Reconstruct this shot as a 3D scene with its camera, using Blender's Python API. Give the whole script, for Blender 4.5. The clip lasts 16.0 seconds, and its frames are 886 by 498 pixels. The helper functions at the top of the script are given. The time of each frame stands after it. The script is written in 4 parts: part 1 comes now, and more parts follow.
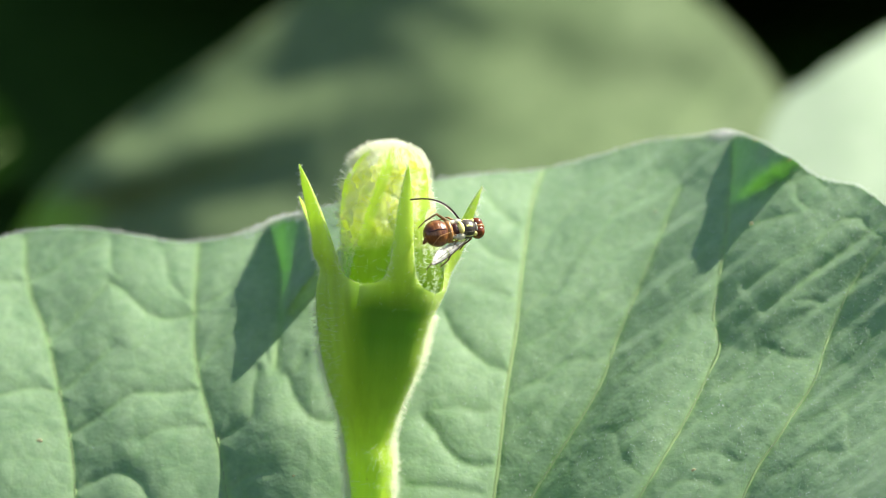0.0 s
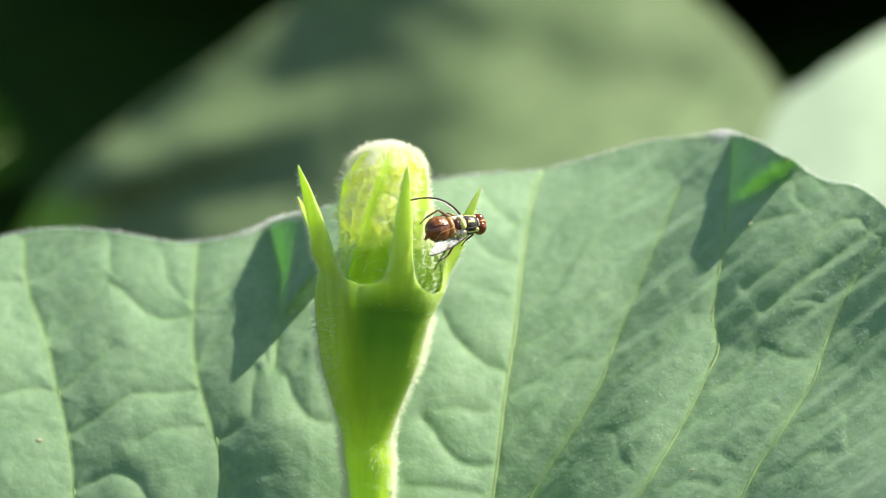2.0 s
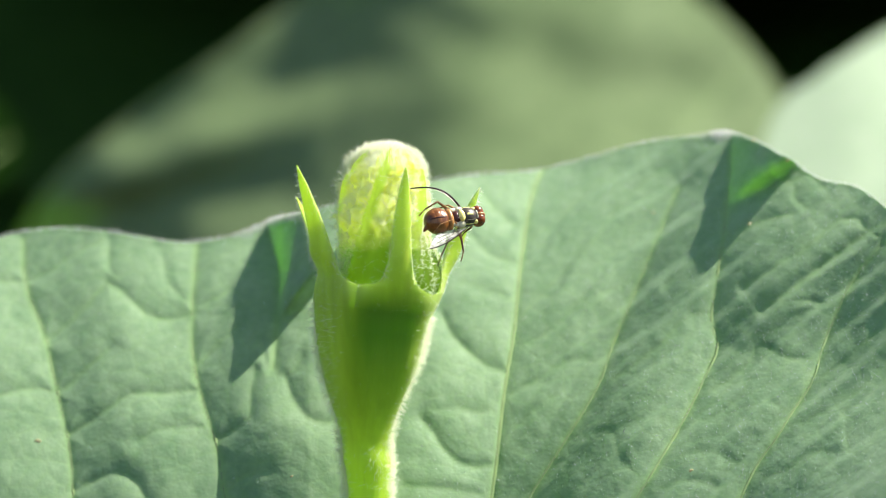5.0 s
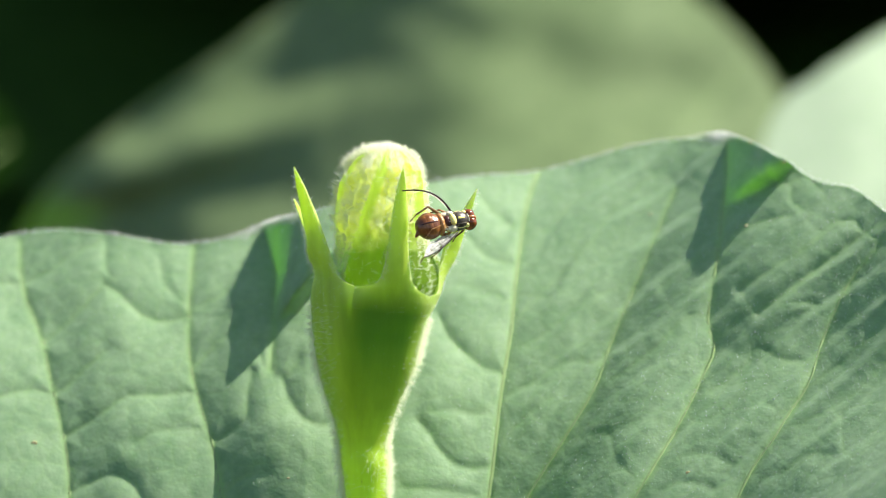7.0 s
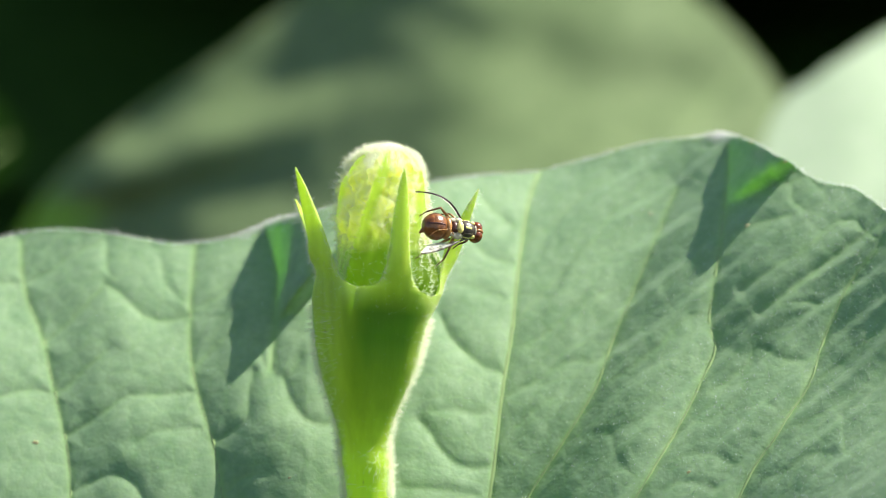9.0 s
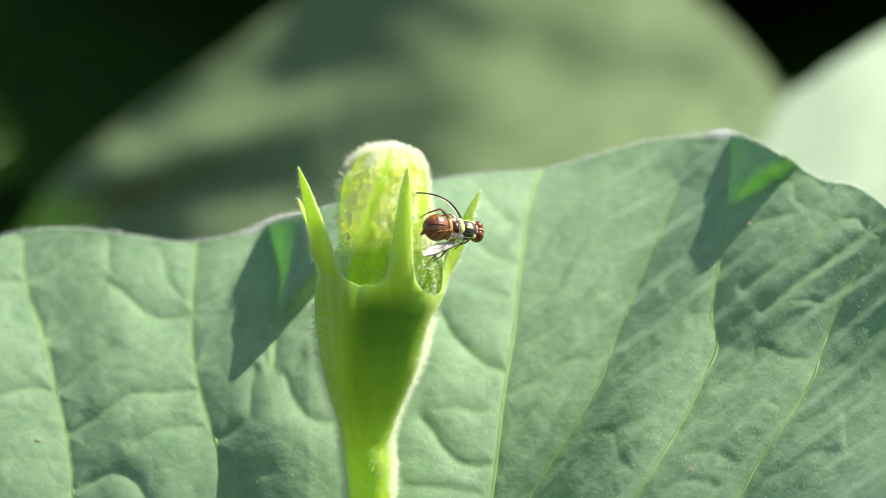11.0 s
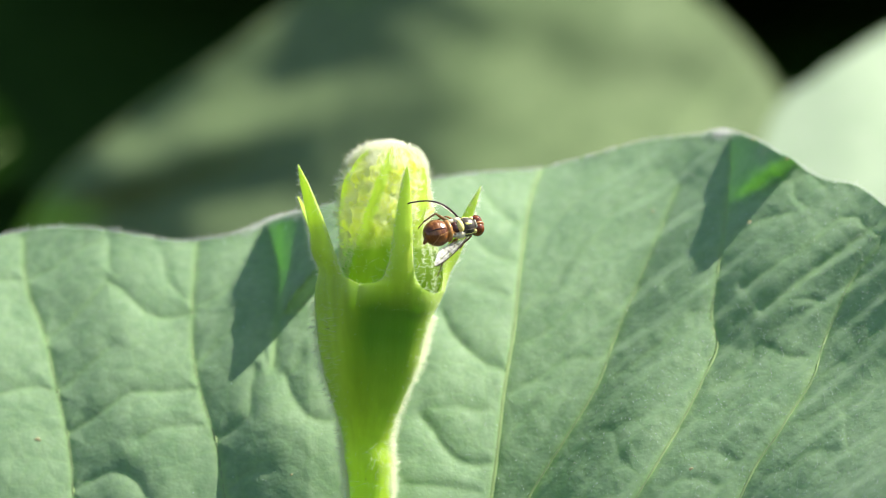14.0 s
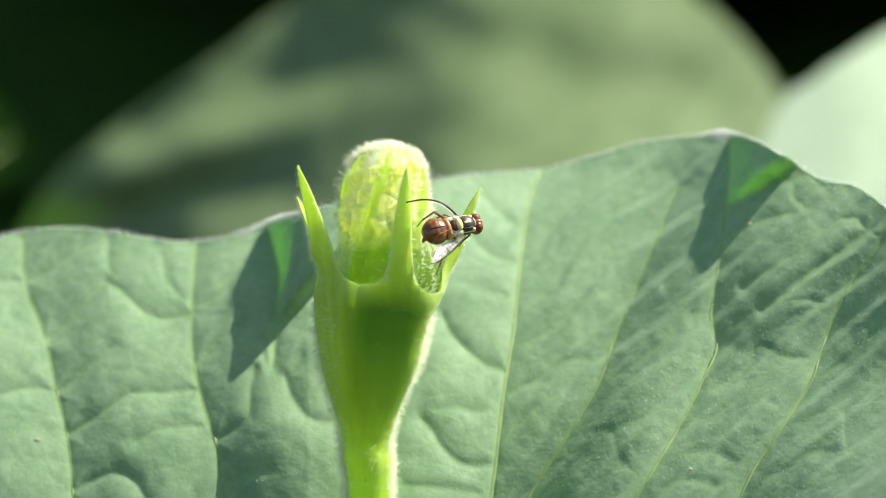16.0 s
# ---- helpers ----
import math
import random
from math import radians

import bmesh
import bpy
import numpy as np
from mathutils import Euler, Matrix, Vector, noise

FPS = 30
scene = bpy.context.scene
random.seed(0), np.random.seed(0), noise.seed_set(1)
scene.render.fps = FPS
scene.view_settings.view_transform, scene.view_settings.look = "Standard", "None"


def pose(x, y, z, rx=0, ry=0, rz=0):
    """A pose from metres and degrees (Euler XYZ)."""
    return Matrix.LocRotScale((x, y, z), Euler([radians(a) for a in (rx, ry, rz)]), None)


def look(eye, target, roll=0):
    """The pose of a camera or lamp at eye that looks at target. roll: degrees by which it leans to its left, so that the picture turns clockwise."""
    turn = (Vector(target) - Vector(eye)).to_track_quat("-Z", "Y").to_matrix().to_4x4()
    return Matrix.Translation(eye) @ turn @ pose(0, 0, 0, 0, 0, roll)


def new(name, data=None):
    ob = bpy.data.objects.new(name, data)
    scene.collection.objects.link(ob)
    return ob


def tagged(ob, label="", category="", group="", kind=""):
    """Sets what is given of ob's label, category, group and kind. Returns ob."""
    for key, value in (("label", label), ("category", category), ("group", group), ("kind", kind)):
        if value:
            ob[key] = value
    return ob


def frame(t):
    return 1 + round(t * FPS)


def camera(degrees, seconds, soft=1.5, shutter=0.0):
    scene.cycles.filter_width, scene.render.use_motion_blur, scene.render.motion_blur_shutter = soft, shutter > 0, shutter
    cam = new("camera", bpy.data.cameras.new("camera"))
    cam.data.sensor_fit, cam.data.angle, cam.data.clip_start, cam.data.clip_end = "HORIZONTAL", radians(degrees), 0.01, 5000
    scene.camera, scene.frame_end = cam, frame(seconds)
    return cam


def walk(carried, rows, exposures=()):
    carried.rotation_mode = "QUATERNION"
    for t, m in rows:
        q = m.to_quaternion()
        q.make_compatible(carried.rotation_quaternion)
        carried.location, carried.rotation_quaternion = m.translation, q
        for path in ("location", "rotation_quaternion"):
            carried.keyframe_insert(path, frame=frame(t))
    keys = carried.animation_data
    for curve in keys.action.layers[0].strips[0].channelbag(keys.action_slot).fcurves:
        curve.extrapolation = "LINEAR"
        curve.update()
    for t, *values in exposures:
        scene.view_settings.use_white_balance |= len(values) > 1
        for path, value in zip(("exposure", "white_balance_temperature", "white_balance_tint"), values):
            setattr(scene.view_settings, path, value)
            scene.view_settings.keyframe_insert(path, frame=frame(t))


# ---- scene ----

# Units: the plane of the flower bud is laid out in sixteenths of a millimetre.
U = 1 / 16000
EYE_D = 0.278      # eye to bud
EYE_H = 0.36       # eye above the soil
CU, CV = 784.0, 441.0

cam = camera(20.0, 16.0, soft=0.6)
cam.data.dof.use_dof = True
cam.data.dof.focus_distance = EYE_D - 0.003
cam.data.dof.aperture_fstop = 18.5
walk(cam, [(0, pose(0, -EYE_D, EYE_H, 90, 0, 0)), (16, pose(0, -EYE_D, EYE_H, 90, 0, 0))])

# ---- light ----
SUN = Vector((0.585, 0.13, 0.80)).normalized()
sun = new("sun", bpy.data.lights.new("sun", "SUN"))
sun.data.energy, sun.data.angle, sun.data.color = 5.5, radians(0.53), (1.0, 0.95, 0.86)
sun.matrix_world = look(SUN * 5, (0, 0, 0))
world = bpy.data.worlds.new("sky")
scene.world = world
world.use_nodes = True
sky = world.node_tree.nodes.new("ShaderNodeTexSky")
sky.sky_type, sky.sun_disc = "NISHITA", False
sky.sun_elevation, sky.sun_rotation = math.asin(SUN.z), math.atan2(SUN.x, SUN.y)
back = world.node_tree.nodes["Background"]
world.node_tree.links.new(sky.outputs[0], back.inputs[0])
back.inputs[1].default_value = 0.09
scene.view_settings.exposure = 1.05


# ---- materials ----
class Mat:
    """A node material with short ways to add nodes."""

    def __init__(self, name):
        self.m = bpy.data.materials.new(name)
        self.m.use_nodes = True
        self.t = self.m.node_tree
        self.t.nodes.clear()
        self.out = self.t.nodes.new("ShaderNodeOutputMaterial")
        self.coord = self.t.nodes.new("ShaderNodeTexCoord").outputs["Object"]

    def n(self, kind, **inputs):
        node = self.t.nodes.new("ShaderNode" + kind)
        for key, v in inputs.items():
            sock = node.inputs[int(key[1:])] if key[0] == "i" and key[1:].isdigit() else node.inputs[key.replace("_", " ")]
            if isinstance(v, bpy.types.NodeSocket):
                self.t.links.new(v, sock)
            else:
                sock.default_value = v
        return node

    def noise(self, scale, detail=3.0, rough=0.55):
        return self.n("TexNoise", Vector=self.coord, Scale=scale, Detail=detail, Roughness=rough).outputs[0]

    def ramp(self, fac, *stops):
        r = self.n("ValToRGB", Fac=fac)
        e = r.color_ramp.elements
        while len(e) < len(stops):
            e.new(0.5)
        for el, (p, c) in zip(e, stops):
            el.position, el.color = p, (*c, 1)
        return r.outputs[0]

    def mix(self, fac, a, b, blend="MIX"):
        m = self.t.nodes.new("ShaderNodeMix")
        m.data_type, m.blend_type = "RGBA", blend
        for sock, v in ((m.inputs[0], fac), (m.inputs[6], a), (m.inputs[7], b)):
            if isinstance(v, bpy.types.NodeSocket):
                self.t.links.new(v, sock)
            else:
                sock.default_value = (*v, 1) if isinstance(v, tuple) and len(v) == 3 else v
        return m.outputs[2]

    def bump(self, height, strength, dist):
        return self.n("Bump", Height=height, Strength=strength, Distance=dist).outputs[0]

    def end(self, shader):
        self.t.links.new(shader, self.out.inputs[0])
        return self.m


def leaf_material(name, pale, deep, vein, translucent, grain=1.0, sheen=0.25, spec=0.35):
    """Downy leaf skin: blotches, fine mesh of veinlets, light from behind coming through."""
    a = Mat(name)
    big = a.noise(70 / grain, 4)
    fine = a.noise(900 / grain, 3)
    col = a.ramp(big, (0.3, deep), (0.7, pale))
    mid = a.noise(260 / grain, 3, 0.65)
    col = a.mix(0.6, col, a.ramp(mid, (0.36, deep), (0.62, pale)))
    col = a.mix(0.4, col, a.ramp(fine, (0.3, deep), (0.75, pale)))
    cells = a.n("TexVoronoi", Vector=a.coord, Scale=420 / grain)
    cells.feature = "DISTANCE_TO_EDGE"
    net = a.ramp(cells.outputs[0], (0.0, (1, 1, 1)), (0.10, (0, 0, 0)))
    faint = a.n("Math", i0=net, i1=0.16)
    faint.operation = "MULTIPLY"
    col = a.mix(faint.outputs[0], col, vein)
    at = a.t.nodes.new("ShaderNodeAttribute")
    at.attribute_name = "vein"
    col = a.mix(at.outputs["Fac"], col, vein)
    h = a.n("Math", i0=a.noise(2500 / grain, 2), i1=0.5, i2=cells.outputs[0])
    h.operation = "MULTIPLY_ADD"
    nrm = a.bump(h.outputs[0], 0.36, 0.0002 * grain)
    p = a.n("BsdfPrincipled", Base_Color=col, Roughness=0.62, Normal=nrm, Sheen_Weight=sheen, Sheen_Roughness=0.4,
            Sheen_Tint=(0.85, 1.0, 0.9, 1), Specular_IOR_Level=spec)
    tr = a.n("BsdfTranslucent", Color=a.mix(1.0, col, (1.15, 1.5, 0.45), "MULTIPLY"), Normal=nrm)
    return a.end(a.n("MixShader", Fac=translucent, i1=p.outputs[0], i2=tr.outputs[0]).outputs[0])


def flesh_material(name, top, low, z0, z1, sss, translucent, streak=6.0, rough=0.45, deep=0.004, blotch=None, ridge=None, panel=None):
    """Juicy green plant tissue with fine lengthwise streaks; colour runs from low to top between heights z0 and z1."""
    a = Mat(name)
    sep = a.n("SeparateXYZ", Vector=a.coord)
    uneven = a.n("MapRange", Value=a.noise(500, 2))
    uneven.inputs[3].default_value, uneven.inputs[4].default_value = -0.45 * (z1 - z0), 0.45 * (z1 - z0)
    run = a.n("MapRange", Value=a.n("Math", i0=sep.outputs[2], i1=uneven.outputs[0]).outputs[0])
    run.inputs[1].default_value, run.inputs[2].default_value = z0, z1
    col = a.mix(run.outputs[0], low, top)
    sq = a.n("Mapping", Vector=a.coord)
    sq.inputs["Scale"].default_value = (900, 900, 900 / streak)
    st = a.n("TexNoise", Vector=sq.outputs[0], Scale=1.0, Detail=3.0).outputs[0]
    col = a.mix(0.3, col, a.mix(1.0, col, a.ramp(st, (0.3, (0.62, 0.68, 0.5)), (0.7, (1.3, 1.25, 1.3))), "MULTIPLY"))
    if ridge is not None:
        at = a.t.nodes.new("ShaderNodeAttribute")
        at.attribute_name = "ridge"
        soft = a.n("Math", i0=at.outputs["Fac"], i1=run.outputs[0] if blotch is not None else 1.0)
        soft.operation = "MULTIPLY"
    if blotch is not None:
        f = a.n("MapRange", Value=a.noise(760, 3))
        f.inputs[1].default_value, f.inputs[2].default_value = 0.4, 0.62
        fac = a.n("Math", i0=f.outputs[0], i1=run.outputs[0])
        fac.operation = "MULTIPLY"
        col = a.mix(fac.outputs[0], col, blotch)
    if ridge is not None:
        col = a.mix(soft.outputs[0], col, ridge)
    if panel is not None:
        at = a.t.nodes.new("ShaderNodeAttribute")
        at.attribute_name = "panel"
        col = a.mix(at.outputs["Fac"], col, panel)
    nrm = a.bump(st, 0.25, 0.0002)
    p = a.n("BsdfPrincipled", Base_Color=col, Roughness=rough, Normal=nrm, Subsurface_Weight=sss, Subsurface_Scale=deep,
            Subsurface_Radius=(0.9, 1.0, 0.2), Sheen_Weight=0.15)
    tr = a.n("BsdfTranslucent", Color=col, Normal=nrm)
    return a.end(a.n("MixShader", Fac=translucent, i1=p.outputs[0], i2=tr.outputs[0]).outputs[0])


def plain_material(name, dark, light, scale, rough, spec=0.5, bump=0.2, dist=0.0001, coat=0.0):
    a = Mat(name)
    f = a.noise(scale, 4)
    col = a.ramp(f, (0.3, dark), (0.7, light))
    p = a.n("BsdfPrincipled", Base_Color=col, Roughness=rough, Specular_IOR_Level=spec, Coat_Weight=coat,
            Normal=a.bump(a.noise(scale * 3, 2), bump, dist))
    return a.end(p.outputs[0])


def hair_material(name, col, clear=0.5):
    a = Mat(name)
    p = a.n("BsdfPrincipled", Base_Color=(*col, 1), Roughness=0.3, Sheen_Weight=0.2)
    tr = a.n("BsdfTranslucent", Color=(*col, 1))
    return a.end(a.n("MixShader", Fac=clear, i1=p.outputs[0], i2=tr.outputs[0]).outputs[0])


def wing_material():
    a = Mat("wing_membrane")
    g = a.n("BsdfPrincipled", Base_Color=(0.92, 0.9, 0.86, 1), Roughness=0.3, Specular_IOR_Level=0.9,
            Normal=a.bump(a.noise(2200, 2), 0.5, 0.0002))
    t = a.n("BsdfTransparent", Color=(0.97, 0.95, 0.9, 1))
    w = a.n("BsdfTranslucent", Color=(1.0, 0.99, 0.96, 1))
    g = a.n("MixShader", Fac=0.45, i1=g.outputs[0], i2=w.outputs[0])
    # Whiter, more opaque patches stand in for glints on the membrane.
    return a.end(a.n("MixShader", Fac=a.ramp(a.noise(1500, 2), (0.35, (0.12, 0.12, 0.12)), (0.62, (0.62, 0.62, 0.62))), i1=t.outputs[0], i2=g.outputs[0]).outputs[0])


M_LEAF = leaf_material("leaf_skin", (0.385, 0.515, 0.325), (0.205, 0.35, 0.18), (0.33, 0.50, 0.18), 0.44, 1.0, 0.28)
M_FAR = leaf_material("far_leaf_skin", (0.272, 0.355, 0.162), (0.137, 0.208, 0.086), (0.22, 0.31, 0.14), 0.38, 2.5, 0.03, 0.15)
# Lighter copy of the leaf skin: the sunlit look is in its colour.
M_LIT = leaf_material("sunlit_leaf_skin", (0.50, 0.58, 0.42), (0.35, 0.46, 0.29), (0.36, 0.47, 0.28), 0.3, 2.5)
# Darkened copy for the thicket: its shade is put into the skin colour.
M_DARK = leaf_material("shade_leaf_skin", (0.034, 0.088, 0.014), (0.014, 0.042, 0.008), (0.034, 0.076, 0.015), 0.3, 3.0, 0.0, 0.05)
M_VEIN = flesh_material("vein_flesh", (0.30, 0.43, 0.16), (0.27, 0.40, 0.14), 0.0, 0.5, 0.0, 0.25, rough=0.8)
# The panel colour of calyx and sepals is shade painted as deeper green.
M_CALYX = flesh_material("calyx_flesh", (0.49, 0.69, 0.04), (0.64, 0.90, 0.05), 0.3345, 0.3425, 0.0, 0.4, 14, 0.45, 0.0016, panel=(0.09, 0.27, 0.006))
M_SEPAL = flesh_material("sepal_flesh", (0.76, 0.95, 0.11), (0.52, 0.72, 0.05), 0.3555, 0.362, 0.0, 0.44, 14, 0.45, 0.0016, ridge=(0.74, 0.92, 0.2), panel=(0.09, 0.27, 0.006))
# Petals: the base's own green, darkened in colour for shade inside the calyx.
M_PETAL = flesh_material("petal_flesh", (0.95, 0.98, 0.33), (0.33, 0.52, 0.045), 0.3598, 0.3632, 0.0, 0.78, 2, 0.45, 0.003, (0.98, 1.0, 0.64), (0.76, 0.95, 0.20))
M_STALK = flesh_material("stalk_flesh", (0.36, 0.56, 0.03), (0.16, 0.30, 0.03), 0.1, 0.32, 0.5, 0.2, 20)
M_HAIR = hair_material("plant_hair", (0.98, 1.0, 0.84), 0.65)
M_DOWN = hair_material("leaf_down", (1.0, 1.0, 0.97), 0.45)
M_SPECK = plain_material("dark_speck", (0.02, 0.02, 0.01), (0.05, 0.045, 0.02), 2000, 0.6)
M_SPOT = plain_material("tan_speck", (0.7, 0.55, 0.22), (0.85, 0.72, 0.36), 2000, 0.6)
M_SOIL = plain_material("soil", (0.02, 0.014, 0.008), (0.06, 0.042, 0.026), 40, 0.95, 0.2, 0.8, 0.01)
M_THORAX = plain_material("thorax_shell", (0.018, 0.013, 0.008), (0.075, 0.055, 0.034), 3000, 0.4, 0.5)
M_ABDOMEN = plain_material("abdomen_shell", (0.10, 0.028, 0.005), (0.29, 0.105, 0.018), 1400, 0.28, 0.5, 0.4, 0.00008, 0.25)
M_BAND = plain_material("abdomen_band", (0.34, 0.15, 0.04), (0.5, 0.26, 0.08), 3000, 0.3, 0.5)
M_YELLOW = plain_material("yellow_marking", (0.75, 0.66, 0.16), (0.9, 0.82, 0.3), 3000, 0.35, 0.5)
M_EYE = plain_material("compound_eye", (0.10, 0.018, 0.004), (0.26, 0.065, 0.01), 2500, 0.22, 0.5, 0.15, 0.00002, 0.2)
M_FACE = plain_material("head_shell", (0.22, 0.08, 0.015), (0.4, 0.17, 0.04), 3000, 0.35)
M_MAROON = plain_material("maroon_shell", (0.035, 0.008, 0.005), (0.11, 0.03, 0.015), 2500, 0.3, 0.5)
M_GREY = plain_material("grey_dusting", (0.08, 0.066, 0.045), (0.15, 0.125, 0.085), 3000, 0.6, 0.3)
M_FEMUR = plain_material("femur_shell", (0.30, 0.15, 0.04), (0.5, 0.28, 0.09), 1500, 0.35)
M_PALE = plain_material("cream_shell", (0.5, 0.44, 0.26), (0.75, 0.7, 0.5), 3000, 0.35)
M_LEG = plain_material("leg_shell", (0.07, 0.03, 0.01), (0.26, 0.14, 0.05), 900, 0.35)
M_COSTA = plain_material("wing_vein", (0.015, 0.008, 0.004), (0.05, 0.028, 0.015), 2000, 0.35)
M_WING = wing_material()


# ---- geometry tools ----
def part(name, data, material, parent=None, label="", kind=""):
    """One mesh object from (vertices, faces), under a thing or a part."""
    me = bpy.data.meshes.new(name)
    v, f = data[0], data[1]
    me.from_pydata([tuple(p) for p in v], [], [tuple(int(i) for i in q) for q in f])
    me.polygons.foreach_set("use_smooth", [True] * len(me.polygons))
    me.materials.append(material)
    me.update()
    ob = new(name, me)
    if parent is not None:
        ob.parent = parent
    return tagged(ob, label, kind=kind)


def quads(n, m, wrap=False):
    """Faces of a grid of n rows by m columns."""
    i, j = np.meshgrid(np.arange(n - 1), np.arange(m if wrap else m - 1), indexing="ij")
    k = (j + 1) % m
    return np.stack([i * m + j, i * m + k, (i + 1) * m + k, (i + 1) * m + j], -1).reshape(-1, 4)


def join(*sets):
    v, f, o = [], [], 0
    for a, b in sets:
        v.append(np.asarray(a, float).reshape(-1, 3))
        f += [tuple(int(i) + o for i in q) for q in b]
        o += len(v[-1])
    return np.concatenate(v), f


def spline(points, n):
    """n points on a smooth line through the given ones."""
    p = np.asarray(points, float)
    s = np.concatenate([[0], np.cumsum(np.linalg.norm(np.diff(p, axis=0), axis=1))])
    return hermite(s, p, np.linspace(0, s[-1], n))


def hermite(x, y, q):
    """Smooth values at q through (x, y)."""
    x, y = np.asarray(x, float), np.asarray(y, float)
    flat = y.ndim == 1
    y = y.reshape(len(x), -1)
    d = np.gradient(y, x, axis=0)
    k = np.clip(np.searchsorted(x, q) - 1, 0, len(x) - 2)
    h = (x[k + 1] - x[k])[:, None]
    t = np.clip((q - x[k])[:, None] / h, 0, 1)
    r = ((1 + 2 * t) * (1 - t) ** 2 * y[k] + t * (1 - t) ** 2 * h * d[k] + t * t * (3 - 2 * t) * y[k + 1] + t * t * (t - 1) * h * d[k + 1])
    return r[:, 0] if flat else r


def tube(points, radii, sides=10, flat=1.0):
    """A tapered round tube along points, closed at both ends."""
    p = np.asarray(points, float)
    r = np.broadcast_to(np.asarray(radii, float), (len(p),))
    t = np.gradient(p, axis=0)
    t /= np.linalg.norm(t, axis=1)[:, None] + 1e-12
    ref = np.array([0.0, 1.0, 0.0]) if abs(t[0][1]) < 0.9 else np.array([1.0, 0, 0])
    a = np.linspace(0, 2 * np.pi, sides, endpoint=False)
    v = []
    for i in range(len(p)):
        n1 = np.cross(t[i], ref)
        n1 /= np.linalg.norm(n1) + 1e-12
        n2 = np.cross(n1, t[i])
        v.append(p[i] + r[i] * (np.cos(a)[:, None] * n1 + flat * np.sin(a)[:, None] * n2))
    v = np.concatenate(v + [p[:1], p[-1:]])
    f = [tuple(q) for q in quads(len(p), sides, True)]
    e = len(p) * sides
    f += [(e, (j + 1) % sides, j) for j in range(sides)]
    b = (len(p) - 1) * sides
    f += [(e + 1, b + j, b + (j + 1) % sides) for j in range(sides)]
    return v, f


def blob(centre, radii, n=18, m=28, shape=None):
    """An ellipsoid along x; shape(s) scales its girth from tail (0) to head (1)."""
    s = np.linspace(0, np.pi, n)[:, None]
    a = np.linspace(0, 2 * np.pi, m, endpoint=False)[None]
    g = np.sin(s) if shape is None else shape((1 - np.cos(s)) / 2)
    g = g * np.clip(np.sin(s) * 1e6, 0, 1)
    v = np.stack([-np.cos(s) + 0 * a, g * np.cos(a), g * np.sin(a)], -1) * radii + np.asarray(centre, float)
    return v.reshape(-1, 3), [tuple(q) for q in quads(n, m, True)]


def value_noise(x, y, seed=0):
    r = np.random.RandomState(seed).rand(64, 64)
    i, j = np.floor(x).astype(int), np.floor(y).astype(int)
    fx, fy = x - i, y - j
    fx, fy = fx * fx * (3 - 2 * fx), fy * fy * (3 - 2 * fy)
    g = lambda a, b: r[a % 64, b % 64]
    return (g(i, j) * (1 - fx) + g(i + 1, j) * fx) * (1 - fy) + (g(i, j + 1) * (1 - fx) + g(i + 1, j + 1) * fx) * fy - 0.5


def hairs(points, ways, lengths, radius, rng, bend=0.3):
    """Fine tapered hairs, each three-sided and slightly bent."""
    p, w = np.asarray(points, float), np.asarray(ways, float)
    w = w / (np.linalg.norm(w, axis=1)[:, None] + 1e-12)
    n = len(p)
    length = np.broadcast_to(lengths, (n,))[:, None]
    side = np.cross(w, rng.normal(size=(n, 3)))
    side /= np.linalg.norm(side, axis=1)[:, None] + 1e-12
    other = np.cross(w, side)
    rings = []
    for k, (f, r) in enumerate(((-0.05, 1.0), (0.5, 0.7))):
        c = p + w * length * f + side * length * bend * f * f
        for a in (0, 2.094, 4.189):
            rings.append(c + radius * r * (np.cos(a) * side + np.sin(a) * other))
    rings.append(p + w * length + side * length * bend)
    v = np.stack(rings, 1).reshape(-1, 3)
    b = np.arange(n)[:, None] * 7
    f = []
    for j in range(3):
        k = (j + 1) % 3
        f.append(np.concatenate([b + j, b + k, b + 3 + k, b + 3 + j], 1))
    f = np.concatenate(f).tolist()
    for j in range(3):
        f += np.concatenate([b + 3 + j, b + 3 + (j + 1) % 3, b + 6], 1).tolist()
    return v, f


def spread(u, v, y):
    """World place of a point that stands at (u, v) of the bud's plane as seen from the eye, y metres behind that plane."""
    u, v, y = np.broadcast_arrays(np.asarray(u, float), np.asarray(v, float), np.asarray(y, float))
    k = U * (EYE_D + y) / EYE_D
    return np.stack([(u - CU) * k, y, EYE_H - (v - CV) * k], -1)


def near_line(u, v, line):
    """Distance of grid points to a polyline, and how far along it (0 to 1)."""
    best, along = np.full(u.shape, 1e9), np.zeros(u.shape)
    n = len(line) - 1
    for i in range(n):
        (ax, ay), (bx, by) = line[i], line[i + 1]
        dx, dy = bx - ax, by - ay
        t = np.clip(((u - ax) * dx + (v - ay) * dy) / (dx * dx + dy * dy + 1e-9), 0, 1)
        d = np.hypot(u - ax - t * dx, v - ay - t * dy)
        m = d < best
        best, along = np.where(m, d, best), np.where(m, (i + t) / n, along)
    return best, along


# ---- ground ----
def ground():
    n = 120
    s = np.linspace(-1, 1, n)
    s = np.sign(s) * np.abs(s) ** 3 * 60
    x, y = np.meshgrid(s, s)
    near = np.exp(-(x * x + y * y) / 4)
    z = 0.05 * value_noise(x * 6, y * 6, 3) * near + 0.02 * value_noise(x * 25, y * 25, 4) * near - 0.03
    tagged(part("ground", (np.stack([x, y, z], -1).reshape(-1, 3), quads(n, n)), M_SOIL),
           "dark crumbly garden soil under the pumpkin plants", "soil", kind="structure")


ground()


